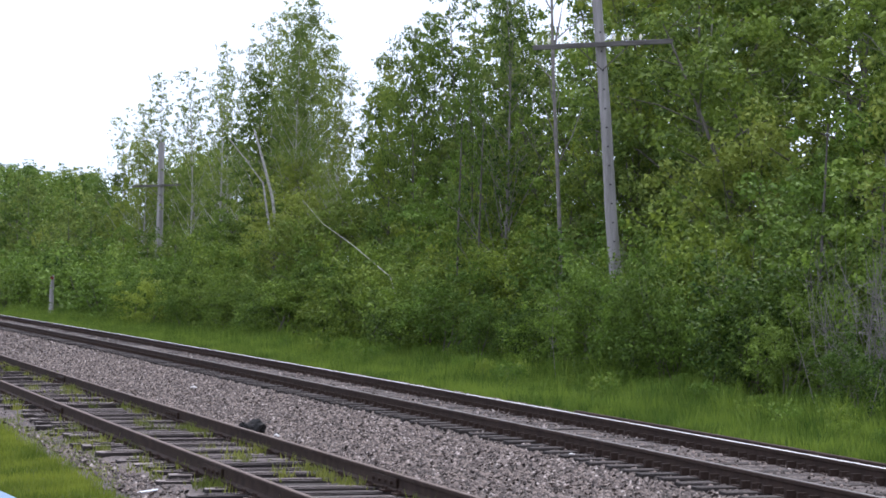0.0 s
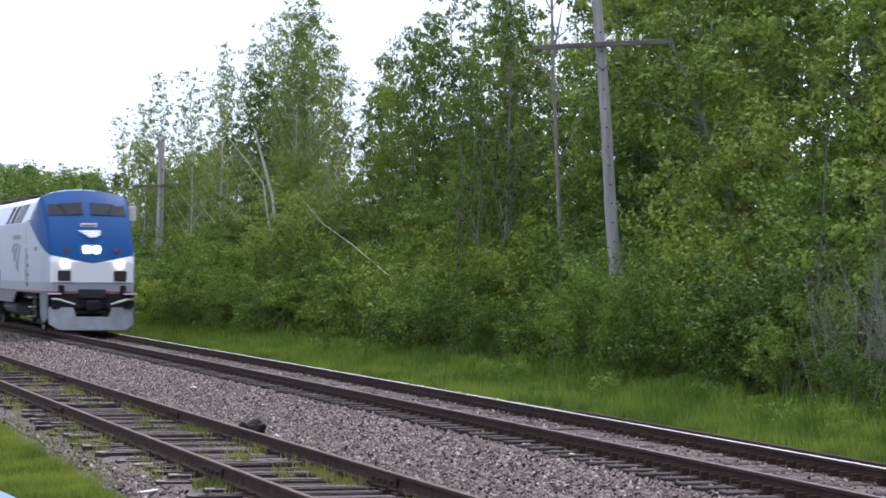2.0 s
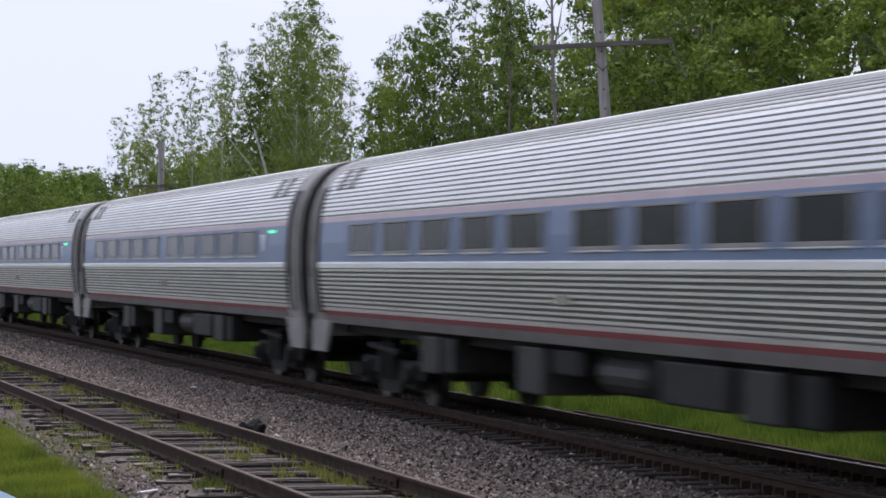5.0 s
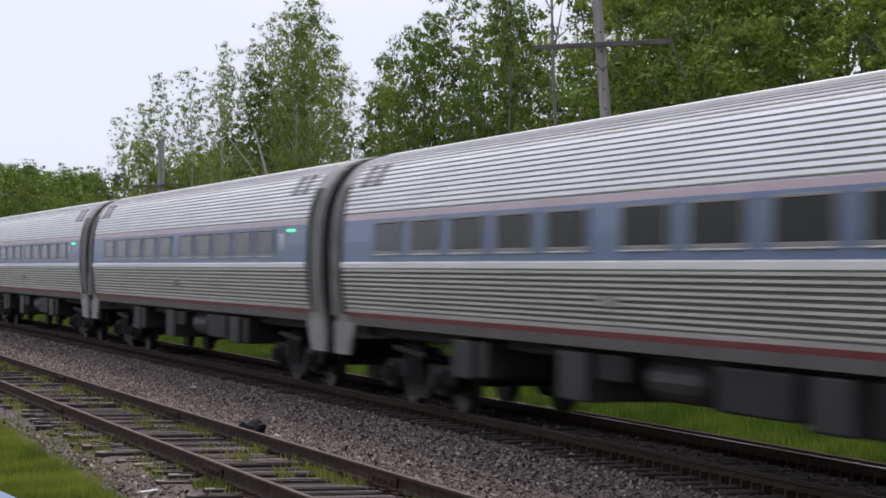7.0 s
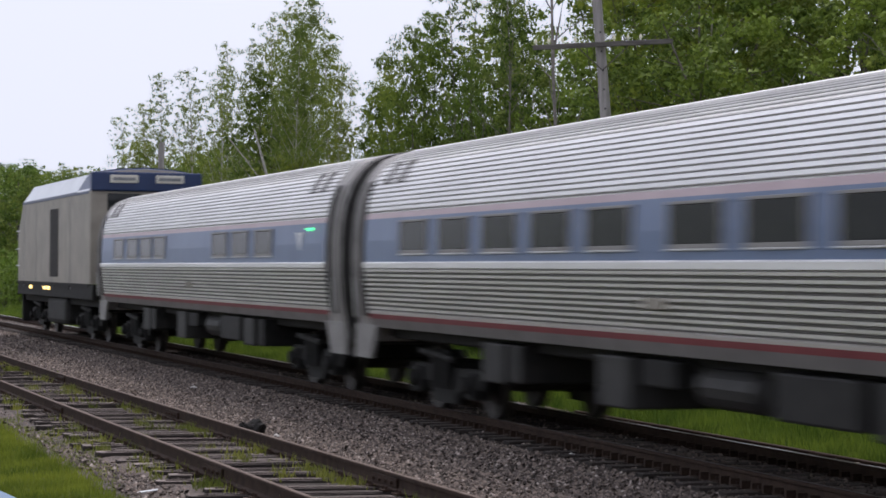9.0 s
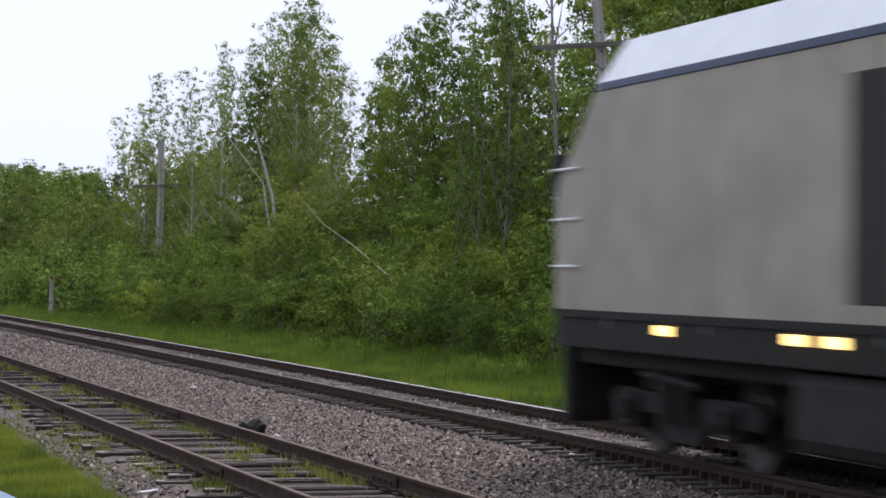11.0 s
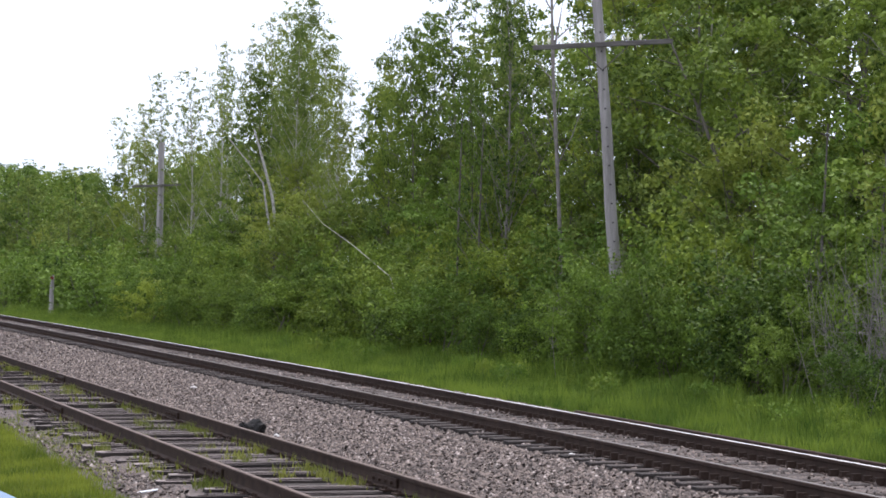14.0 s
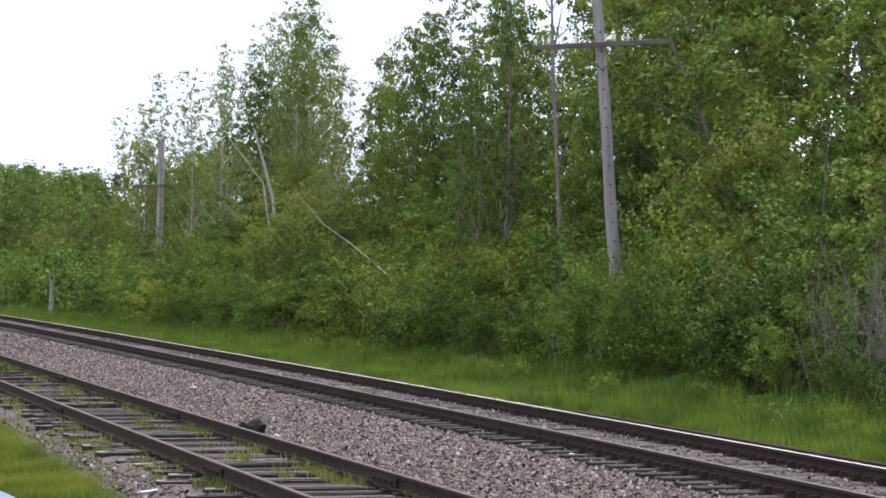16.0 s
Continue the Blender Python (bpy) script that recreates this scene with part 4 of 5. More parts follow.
def build_small_things():
    build_pole(-48.9, 7.87, 10.2, 1.63, 7.79, (-0.004, -0.078), 0.158, 0.100, 0.078, (-1.57, -1.27, -0.95, -0.65, 0.26, 0.59, 0.89))
    build_pole(-116.4, 8.45, 9.0, 1.45, 6.85, (0.0, 0.02), 0.19, 0.15, 0.06, (-1.2, -0.8, -0.4, 0.4, 0.8, 1.2))
    x, y = -116.2, 3.17
    post = empty("marker_post", "grey wooden lineside marker post with an amber reflector", "post", m=pose(x, y, ground_at(x, y)))
    part("post", Shape().tube([(0, 0, -0.2), (0.02, 0.03, 1.1), (0.03, 0.06, 2.15)], [0.12, 0.11, 0.10], 8), M["pole"], post)
    part("reflector", Shape().box(0.10, 0.13, -0.05, 0.11, 1.93, 2.08, 0, 0.01), M["lamp_red"], post, "amber reflector")
    # charred block beside the siding rail
    bm = bmesh.new()
    bmesh.ops.create_icosphere(bm, subdivisions=3, radius=1)
    for v in bm.verts:
        c = v.co
        k = 1 + 0.3 * noise.noise(c * 2.2) + 0.12 * noise.noise(c * 6)
        v.co = Vector((c.x * 0.16 * k + 0.04 * c.y, c.y * 0.165 * k, max(-0.06, c.z * 0.11 * k + 0.035 * math.sin(c.y * 5))))
    me = bpy.data.meshes.new("charred_block")
    bm.to_mesh(me)
    bm.free()
    me.materials.append(M["black"])
    tagged(new("charred_block", me), "black charred lump of wood beside the siding rail", "wood block").matrix_basis = pose(-32.3, -3.92, -0.21, 0, 0, 20)
    rng = random.Random(2)
    for x, y, r in ((-44.15, -2.63, 0.05), (-31.72, -3.70, 0.045), (-26.6, -1.2, 0.045)):
        st = Shape()
        pts = []
        for i in range(5):
            a0 = -1 + i * 0.5
            rr = math.sqrt(max(0.02, 1 - a0 * a0)) * r
            pts.append([(math.cos(j * math.tau / 7) * rr * rng.uniform(0.8, 1.4), math.sin(j * math.tau / 7) * rr * rng.uniform(0.8, 1.4), a0 * r * 0.6) for j in range(7)])
        st.loft(pts)
        ob = new("pale_stone", st.mesh("pale_stone", M["pale_stone"]))
        ob.matrix_basis = pose(x, y, bed_height(y - BEND / 2 * x * x) + r * 0.5)
        tagged(ob, "pale chalky stone lying on the ballast", "stone", "pale stones")
    x, y = -24.6, -6.62
    strip = Shape().box(-0.03, 0.03, -0.11, 0.11, 0, 0.01, 0, 0.004).mesh("litter_strip", M["white_mark"])
    tagged(new("litter_strip", strip), "white strip of litter on the gravel", "litter").matrix_basis = pose(x, y, -0.33, 9, 6, -20)
    # corner of a pale blue painted panel low in the near grass
    panel = Shape().box(-1.2, 1.2, -0.8, 0.0, -0.25, 0.0, 0, 0.05)
    tagged(new("metal_cover", panel.mesh("metal_cover", M["pale_blue"])), "pale blue painted sheet metal cover in the grass", "metal cover").matrix_basis = pose(-23.9, -8.12, -0.25, 0, 0, 5.7)
    # leafless pale stems among the trees
    def stem(pts, radii, label, mat):
        t = empty("bare_birch", label, "tree")
        sh = Shape().tube(pts, radii, 7)
        r = random.Random(len(pts) * 7 + int(pts[0][0]))
        for i in range(16 if "branches" in label else 0):
            f = r.uniform(0.3, 0.98) * (len(pts) - 1)
            a = Vector(pts[int(f)]).lerp(Vector(pts[min(int(f) + 1, len(pts) - 1)]), f - int(f))
            e = a + Vector((r.uniform(-0.3, 0.3), r.uniform(-1.1, 1.1), r.uniform(0.5, 1.9)))
            m = a.lerp(e, 0.5) + Vector((0, r.uniform(-0.15, 0.15), -0.05))
            sh.tube([a, m, e], [radii[-1] * 0.7, radii[-1] * 0.5, radii[-1] * 0.2], 5)
        part("trunk", sh, mat, t)
    g = -0.4
    for x, y, top in ((-41.3, 9.0, 4.9), (-38.2, 9.1, 3.9), (-37.6, 8.9, 4.1), (-39.6, 9.4, 4.6), (-62.5, 8.0, 6.4), (-60.2, 7.9, 6.0)):
        stem([(x, y, g), (x - 0.1, y + 0.08, top * 0.5), (x, y + 0.15, top)], [0.035, 0.03, 0.016], "thin grey leafless stem among the shrubs", M["bark"])
    stem([(-55.0, 8.6, g), (-54.85, 8.32, 4.5), (-54.9, 8.2, 7.0), (-54.9, 8.12, 10.0)], [0.055, 0.048, 0.042, 0.028], "bare dead birch trunk with a few branches", M["twig"])
    stem([(-65.0, 7.5, -0.4), (-65.7, 6.95, 1.83), (-67.0, 6.15, 2.75), (-68.1, 5.5, 3.4), (-68.6, 5.0, 4.1)], [0.019, 0.015, 0.012, 0.009, 0.006], "thin white birch leaning out of the bushes", M["birch"])
    stem([(-82.1, 7.6, -0.4), (-82.15, 6.97, 4.57), (-82.2, 6.65, 5.8), (-82.3, 6.32, 7.0)], [0.07, 0.055, 0.05, 0.03], "white birch stem showing between the leaves", M["birch"])
    stem([(-82.4, 7.5, -0.4), (-82.5, 6.7, 5.1), (-82.5, 6.0, 6.0), (-82.46, 5.43, 6.67)], [0.05, 0.035, 0.03, 0.02], "white birch stem showing between the leaves", M["birch"])


# ---- the train ----
def wheel_mesh(radius):
    sh = Shape()
    prof = [(0.0, 0.10), (0.03, radius * 0.55), (0.06, radius * 0.60), (0.0, radius * 0.86), (-0.01, radius), (0.11, radius), (0.13, radius + 0.028), (0.15, radius + 0.026), (0.15, 0.10)]
    rings = []
    for k in range(28):
        a = math.tau * k / 28
        rings.append([(math.cos(a) * r, t, math.sin(a) * r) for t, r in prof])
    rings.append(rings[0])
    sh.loft(rings, closed=True, caps=False)
    sh.tube([(0, -0.06, 0), (0, 0.2, 0)], [0.10, 0.10], 10)
    return sh.mesh("wheel", M["wheel"], True)


def add_bogie(root, x, base, radius, frame_mat, length):
    """A truck: side frames, springs, boxes, four wheels."""
    wheel = wheel_mesh(radius)
    t = part("truck", Shape().box(-0.3, 0.3, -1.0, 1.0, radius - 0.05, radius + 0.3, 0, 0.03), frame_mat, root)
    t.location = (x, 0, 0)
    for sy in (-1, 1):
        y = 1.02 * sy
        out = [(-length / 2, radius + 0.10), (-length / 2 + 0.25, radius + 0.22), (-0.55, radius + 0.20), (-0.4, radius - 0.08), (0.4, radius - 0.08), (0.55, radius + 0.20), (length / 2 - 0.25, radius + 0.22), (length / 2, radius + 0.10), (length / 2 - 0.1, radius - 0.06), (0.75, radius - 0.02), (0.5, radius - 0.30), (-0.5, radius - 0.30), (-0.75, radius - 0.02), (-length / 2 + 0.1, radius - 0.06)]
        part("side_frame", Shape().plate(out, y - 0.07, y + 0.07), frame_mat, t)
        for q in (-base / 2, base / 2):
            part("axle_box", Shape().box(q - 0.19, q + 0.19, y - 0.14, y + 0.14, radius - 0.20, radius + 0.17, 0, 0.03), frame_mat, t)
            part("axle_cap", Shape().tube([(q, y + 0.12 * sy, radius), (q, y + 0.24 * sy, radius)], [0.13, 0.11], 10), frame_mat, t)
        for q in (-0.24, 0.24):
            part("spring", Shape().tube([(q, y + 0.10 * sy, radius - 0.1), (q, y + 0.10 * sy, radius + 0.45)], [0.11, 0.11], 10), frame_mat, t)
        part("damper", Shape().tube([(-0.9, y + 0.16 * sy, radius + 0.40), (0.7, y + 0.16 * sy, radius + 0.32)], [0.05, 0.05], 7), frame_mat, t)
        part("brake_unit", Shape().box(-length / 2 + 0.15, -length / 2 + 0.55, y - 0.1, y + 0.12, radius - 0.22, radius + 0.02, 0, 0.02), frame_mat, t)
    for q in (-base / 2, base / 2):
        for sy in (-1, 1):
            share("wheel", wheel, t, pose(q, -0.80 * 1 if sy < 0 else 0.80, radius, 0, 0, 0 if sy < 0 else 180))
        part("axle", Shape().tube([(q, -0.75, radius), (q, 0.75, radius)], [0.09, 0.09], 8), M["wheel"], t)
    return t


def grille(root, name, x0, x1, z0, z1, y, bars, lay=None, dark=None):
    """A framed set of slats; lay puts flat coordinates (x, z, out) on the body."""
    lay = lay or (lambda x, z, o: (x, y - o, z))

    def slab(sh, a, b, c, d, o0, o1):
        vs = [lay(px, pz, o) for o in (o0, o1) for px, pz in ((a, c), (b, c), (b, d), (a, d))]
        sh.add(vs, [(0, 1, 2, 3), (7, 6, 5, 4), (0, 4, 5, 1), (1, 5, 6, 2), (2, 6, 7, 3), (3, 7, 4, 0)])
    back = Shape()
    slab(back, x0, x1, z0, z1, -0.02, 0.006)
    g = part(name, back, dark or M["vent"], root)
    if bars:
        fr = Shape()
        t = 0.03
        for a, b, c, d in ((x0 - t, x1 + t, z0 - t, z0), (x0 - t, x1 + t, z1, z1 + t), (x0 - t, x0, z0, z1), (x1, x1 + t, z0, z1)):
            slab(fr, a, b, c, d, 0.0, 0.03)
        part("grille_frame", fr, M["slat"], g)
        for i in range(bars):
            c = z0 + (z1 - z0) * (i + 0.5) / bars
            s = Shape()
            slab(s, x0, x1, c - (z1 - z0) / bars * 0.22, c + (z1 - z0) / bars * 0.16, 0.006, 0.024)
            part("slat", s, M["slat"], g)
    return g


def engine_sections():
    #        x     half   shoulder  top half  top edge  crown
    return [(0.30, 1.50, 3.40, 1.10, 3.95, 4.12), (0.42, 1.50, 3.45, 1.12, 4.05, 4.25), (0.75, 1.50, 3.47, 1.12, 4.18, 4.40), (17.2, 1.50, 3.47, 1.12, 4.18, 4.42), (18.1, 1.49, 3.47, 1.24, 4.25, 4.50), (18.72, 1.47, 3.45, 1.34, 4.22, 4.45),
            (19.12, 1.46, 3.25, 1.28, 4.02, 4.10), (19.58, 1.44, 2.95, 1.27, 3.56, 3.62), (20.12, 1.38, 2.55, 1.26, 2.98, 3.02), (20.42, 1.31, 2.3, 1.25, 2.52, 2.55), (20.55, 1.25, 2.0, 1.24, 2.30, 2.32), (20.62, 1.22, 1.9, 1.21, 2.18, 2.20)]


def build_engine():
    L, H = 21.03, 10.515
    root = empty("locomotive", "grey passenger diesel locomotive with a blue nose, headlights lit", "locomotive")
    secs = []
    for x, w, zs, wt, zt, cr in engine_sections():
        b = 1.235
        half = [(w, b), (w, zs - 0.06), (w - 0.015, zs), (wt + 0.05, zt - 0.06), (wt - 0.04, zt + 0.02), (wt * 0.7, zt + (cr - zt) * 0.62), (wt * 0.35, zt + (cr - zt) * 0.92)]
        pts = [(x - H, -y, z) for y, z in half] + [(x - H, 0, cr)] + [(x - H, y, z) for y, z in reversed(half)]
        secs.append(pts)
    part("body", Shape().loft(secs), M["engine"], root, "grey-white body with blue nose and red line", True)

    def X(v):
        return v - H
    y = -1.5
    for sy in (-1, 1):
        flat = lambda px, pz, o, sy=sy: (px, sy * (1.5 + o), pz)
        slope = lambda px, f, o, sy=sy: (px, sy * (1.485 - 0.315 * f + o * 0.91), 3.47 + 0.65 * f + o * 0.42)
        grille(root, "side_grille", X(1.5), X(2.95), 1.66, 2.44, y, 12, flat)
        grille(root, "side_grille", X(3.4), X(4.8), 1.66, 2.44, y, 12, flat)
        grille(root, "roof_intake", X(5.45), X(6.1), 0.02, 0.86, y, 0, slope)
        grille(root, "roof_intake", X(11.25), X(11.95), 0.02, 0.92, y, 0, slope)
        grille(root, "roof_intake", X(12.35), X(13.35), 0.02, 0.92, y, 0, slope)
        grille(root, "roof_louver", X(13.85), X(15.25), 0.05, 0.9, y, 9, slope, M["slat"])
        grille(root, "side_vent", X(9.6), X(10.0), 1.60, 1.87, y, 3, flat)
        # cab side window, its pale reflection painted as a cream panel
        win = Shape()
        lay = lambda px, f, o, sy=sy: (px, sy * (1.485 - (0.315 - 0.133 * max(0.0, px - 6.685)) * f + o * 0.91), 3.47 + (0.65 + 0.07 * max(0.0, px - 6.685)) * f + o * 0.42)
        vs = [lay(a, f, o) for o in (-0.01, 0.03) for a, f in ((X(16.75), 0.06), (X(17.45), 0.06), (X(17.85), 0.93), (X(17.2), 0.93))]
        win.add(vs, [(0, 1, 2, 3), (7, 6, 5, 4), (0, 4, 5, 1), (1, 5, 6, 2), (2, 6, 7, 3), (3, 7, 4, 0)])
        rim = Shape()
        vs = [lay(a, f, o) for o in (-0.01, 0.022) for a, f in ((X(16.67), 0.01), (X(17.52), 0.01), (X(17.96), 0.99), (X(17.12), 0.99))]
        rim.add(vs, [(0, 1, 2, 3), (7, 6, 5, 4), (0, 4, 5, 1), (1, 5, 6, 2), (2, 6, 7, 3), (3, 7, 4, 0)])
        part("cab_window_rim", rim, M["slat"], root, "grey rim of the cab side window")
        part("cab_window", win, M["cream"], root, "cab side window with a pale reflection painted on")
        # plain bars and swoosh marks
        part("mark_bar", Shape().box(X(13.4), X(15.4), sy * 1.503 - 0.003, sy * 1.503 + 0.003, 2.93, 3.08), M["slat"], root, "grey bar of unreadable lettering")
        for p0, p1, p2 in (((14.45, 2.81), (13.5, 2.86), (13.0, 2.60)), ((14.95, 2.79), (14.0, 2.74), (13.50, 2.31)), ((15.35, 2.77), (14.65, 2.62), (14.20, 2.03))):
            spine = [((1 - f) ** 2 * p0[0] + 2 * f * (1 - f) * p1[0] + f * f * p2[0], (1 - f) ** 2 * p0[1] + 2 * f * (1 - f) * p1[1] + f * f * p2[1], f) for f in [k / 8 for k in range(9)]]
            out = [(X(a), b) for a, b, f in spine] + [(X(a + 0.08 + 0.44 * f), b - 0.03 - 0.13 * f) for a, b, f in reversed(spine)]
            part("mark_blade", Shape().plate(out, sy * 1.503 - 0.003, sy * 1.503 + 0.003), M["mark"], root, "slate blue curved mark")
        # door, handrails, steps
        for xx in (16.75, 17.3):
            part("handrail", Shape().tube([(X(xx), sy * 1.50, 1.62), (X(xx), sy * 1.57, 1.68), (X(xx), sy * 1.57, 2.62), (X(xx), sy * 1.50, 2.68)], [0.017] * 4, 6), M["silver"], root)
        # Dark plates paint the shade inside the recessed footholds.
        for z in (1.42, 1.72, 2.02, 2.32):
            part("foothold", Shape().box(X(16.85), X(17.15), sy * 1.50 - 0.012, sy * 1.50 + 0.012, z, z + 0.12, 0, 0.01), M["vent"], root, "dark plate painting the shade in a foothold")
        part("cab_door_gap", Shape().box(X(16.55), X(16.57), sy * 1.50 - 0.006, sy * 1.50 + 0.006, 1.58, 3.4), M["slat"], root)
        for z in (1.05, 0.75, 0.45):
            part("step", Shape().box(X(17.0), X(17.55), sy * 1.35 - 0.12, sy * 1.35 + 0.12, z, z + 0.035, 0, 0.008), M["silver"], root, "bright metal step")
            part("step", Shape().box(X(0.75), X(1.15), sy * 1.35 - 0.12, sy * 1.35 + 0.12, z, z + 0.035, 0, 0.008), M["silver"], root, "bright metal step")
        part("step_panel", Shape().box(X(16.95), X(17.6), sy * 1.25 - 0.03, sy * 1.25 + 0.03, 0.38, 1.235, 0, 0.01), M["under"], root)
        part("step_panel", Shape().box(X(0.7), X(1.2), sy * 1.25 - 0.03, sy * 1.25 + 0.03, 0.38, 1.235, 0, 0.01), M["under"], root)
        # side skirt and tanks
        part("skirt", Shape().plate([(X(5.6), 1.235), (X(14.0), 1.235), (X(13.1), 0.86), (X(6.9), 0.84)], sy * 1.43 - 0.03, sy * 1.43 + 0.03), M["skirt_grey"], root, "blue-grey side skirt")
        part("skirt_post", Shape().box(X(6.95), X(7.8), sy * 1.25 - 0.15, sy * 1.25 + 0.15, 0.32, 0.86, 0, 0.02), M["box_grey"], root)
        if sy > 0:
            part("mirror", Shape().box(X(18.93), X(19.0), 1.40, 1.64, 3.50, 3.98, 0, 0.02), M["cream"], root, "pale wind screen beside the cab")
        part("side_hatch", Shape().box(X(18.62), X(18.86), sy * 1.465 - 0.02, sy * 1.465 + 0.02, 2.54, 2.66, 0, 0.01), M["vent"], root)
    tank = Shape().tube([(X(8.6), 0, 0.66), (X(8.7), 0, 0.66), (X(11.9), 0, 0.66), (X(12.0), 0, 0.66)], [0.30, 0.40, 0.40, 0.30], 14)
    for i, p in enumerate(tank.v):
        tank.v[i] = (p[0], p[1] * 3.1, p[2])
    part("fuel_tank", tank, M["skirt_grey"], root, "grey fuel tank", True)
    part("underframe", Shape().box(X(0.5), X(19.8), -1.2, 1.2, 1.0, 1.24, 0, 0.03), M["under"], root)
    for z, a, b in ((4.38, 6.9, 9.0), (4.38, 9.6, 11.4), (4.38, 2.0, 4.6)):
        part("roof_fan", Shape().box(X(a), X(b), -0.75, 0.75, z - 0.04, z + 0.11, 0, 0.05), M["vent"], root, "dark roof fan housing")
    # nose
    for sy in (-1, 1):
        n = Vector((0.72, 0, 0.69)) * 0.02
        c = [Vector((X(19.16), sy * 0.13, 4.055)), Vector((X(19.15), sy * 1.19, 3.985)), Vector((X(19.53), sy * 1.22, 3.62)), Vector((X(19.54), sy * 0.13, 3.675))]
        up = [p + n for p in c] + [p - n * 2 for p in c]
        part("windshield", Shape().add(up, [(0, 1, 2, 3), (7, 6, 5, 4), (0, 4, 5, 1), (1, 5, 6, 2), (2, 6, 7, 3), (3, 7, 4, 0)]), M["glass"], root, "dark tinted windscreen")
        part("wiper", Shape().tube([c[3].lerp(c[2], 0.45) + n * 2, c[0].lerp(c[1], 0.7) + n * 2], [0.012, 0.01], 5), M["black"], root)
        part("ditch_light", Shape().tube([(X(20.5), sy * 0.84, 2.14), (X(20.66), sy * 0.84, 2.14)], [0.135, 0.125], 16), M["lamp"], root, "lit round ditch light")
        part("headlight", Shape().tube([(X(20.1), sy * 0.15, 2.58), (X(20.50), sy * 0.15, 2.58)], [0.13, 0.125], 16), M["lamp"], root, "lit round headlight")
        part("marker_lamp", Shape().tube([(X(20.2), sy * 0.77, 2.55), (X(20.47), sy * 0.77, 2.55)], [0.085, 0.08], 12), M["lamp_red"], root, "dull red marker lamp")
        part("step_box", Shape().box(X(20.4), X(20.645), sy * 0.86 - 0.20, sy * 0.86 + 0.20, 1.60, 1.93, 0, 0.02), M["vent"], root, "dark recessed step box")
        part("box_lip", Shape().box(X(20.4), X(20.66), sy * 0.86 - 0.23, sy * 0.86 + 0.23, 1.57, 1.60, 0, 0.008), M["silver"], root)
        part("step_post", Shape().box(X(20.5), X(20.68), sy * 0.95 - 0.09, sy * 0.95 + 0.09, 1.2, 1.48, 0, 0.02), M["under"], root)
        part("front_step", Shape().tube([(X(20.75), sy * 1.25, 1.06), (X(20.8), sy * 1.05, 1.05), (X(20.8), sy * 0.55, 0.90)], [0.03, 0.035, 0.03], 7), M["silver"], root, "bright bent grab bar")
        part("front_step", Shape().box(X(20.55), X(20.8), sy * 1.15 - 0.2, sy * 1.15 + 0.2, 1.20, 1.235, 0, 0.01), M["silver"], root)
        part("air_hose", Shape().tube([(X(20.6), sy * 0.45, 1.0), (X(20.85), sy * 0.47, 0.8), (X(20.8), sy * 0.40, 0.45), (X(20.7), sy * 0.3, 0.38)], [0.03] * 4, 6), M["black"], root)
    part("headlight_housing", Shape().box(X(20.05), X(20.46), -0.33, 0.33, 2.43, 2.73, 0, 0.1), M["slat"], root)
    part("number_board", Shape().box(X(19.62), X(19.88), -0.26, 0.26, 3.26, 3.40, 0, 0.02), M["cream"], root, "pale number board with plain bars")
    part("number_bar", Shape().box(X(19.84), X(19.888), -0.2, 0.2, 3.305, 3.355), M["slat"], root)
    for i in range(3):
        out = [(-0.36 + i * 0.12, 3.16 - i * 0.075), (0.36, 3.17 - i * 0.06), (0.30 - i * 0.05, 3.12 - i * 0.07), (-0.24 + i * 0.12, 3.11 - i * 0.075)]
        sh = Shape()
        n = Vector((0.72, 0, 0.69)) * 0.02
        place = lambda a, b: Vector((X(19.58) + (3.62 - b) / 0.60 * 0.54 + 0.02, a, b))
        vs = [place(a, b) + n for a, b in out] + [place(a, b) - n * 2 for a, b in out]
        part("nose_mark", sh.add(vs, [(0, 1, 2, 3), (7, 6, 5, 4), (0, 4, 5, 1), (1, 5, 6, 2), (2, 6, 7, 3), (3, 7, 4, 0)]), M["white_mark"], root, "white swept mark")
    part("nose_seam", Shape().box(X(20.5), X(20.64), -1.2, 1.2, 1.55, 1.572), M["slat"], root)
    secs = []
    for yy in np.linspace(-1.30, 1.30, 27):
        f = abs(yy) / 1.30
        xx = 20.95 - 0.42 * f ** 2.2
        foot = 0.12 + 0.9 * max(0.0, f - 0.80) ** 1.0
        top = 0.80 if f > 0.42 else 0.52
        secs.append([(X(xx - 0.20), yy, top), (X(xx - 0.12), yy, top + 0.01), (X(xx - 0.03), yy, 0.46), (X(xx + 0.03), yy, foot), (X(xx - 0.04), yy, foot - 0.02), (X(xx - 0.16), yy, 0.46)])
    part("plow", Shape().loft(secs), M["plow"], root, "grey steel pilot plow", True)
    for sy in (-1, 1):
        part("plow_side", Shape().plate([(X(18.9), 1.235), (X(20.45), 1.235), (X(20.45), 0.45), (X(19.6), 0.3), (X(18.95), 0.5)], sy * 1.33 - 0.02, sy * 1.33 + 0.02), M["skirt_grey"], root)
    part("buffer_beam", Shape().box(X(20.2), X(20.62), -1.22, 1.22, 0.75, 1.24, 0, 0.03), M["under"], root)
    part("coupler_pocket", Shape().box(X(20.55), X(20.75), -0.42, 0.42, 1.08, 1.36, 0, 0.03), M["vent"], root)
    cp = Shape().box(X(20.4), X(21.0), -0.13, 0.13, 0.72, 0.98, 0, 0.04)
    cp.box(X(20.85), X(21.1), -0.22, 0.2, 0.68, 1.02, 0, 0.07)
    cp.box(X(20.6), X(20.8), -0.5, 0.5, 0.6, 0.7, 0, 0.02)
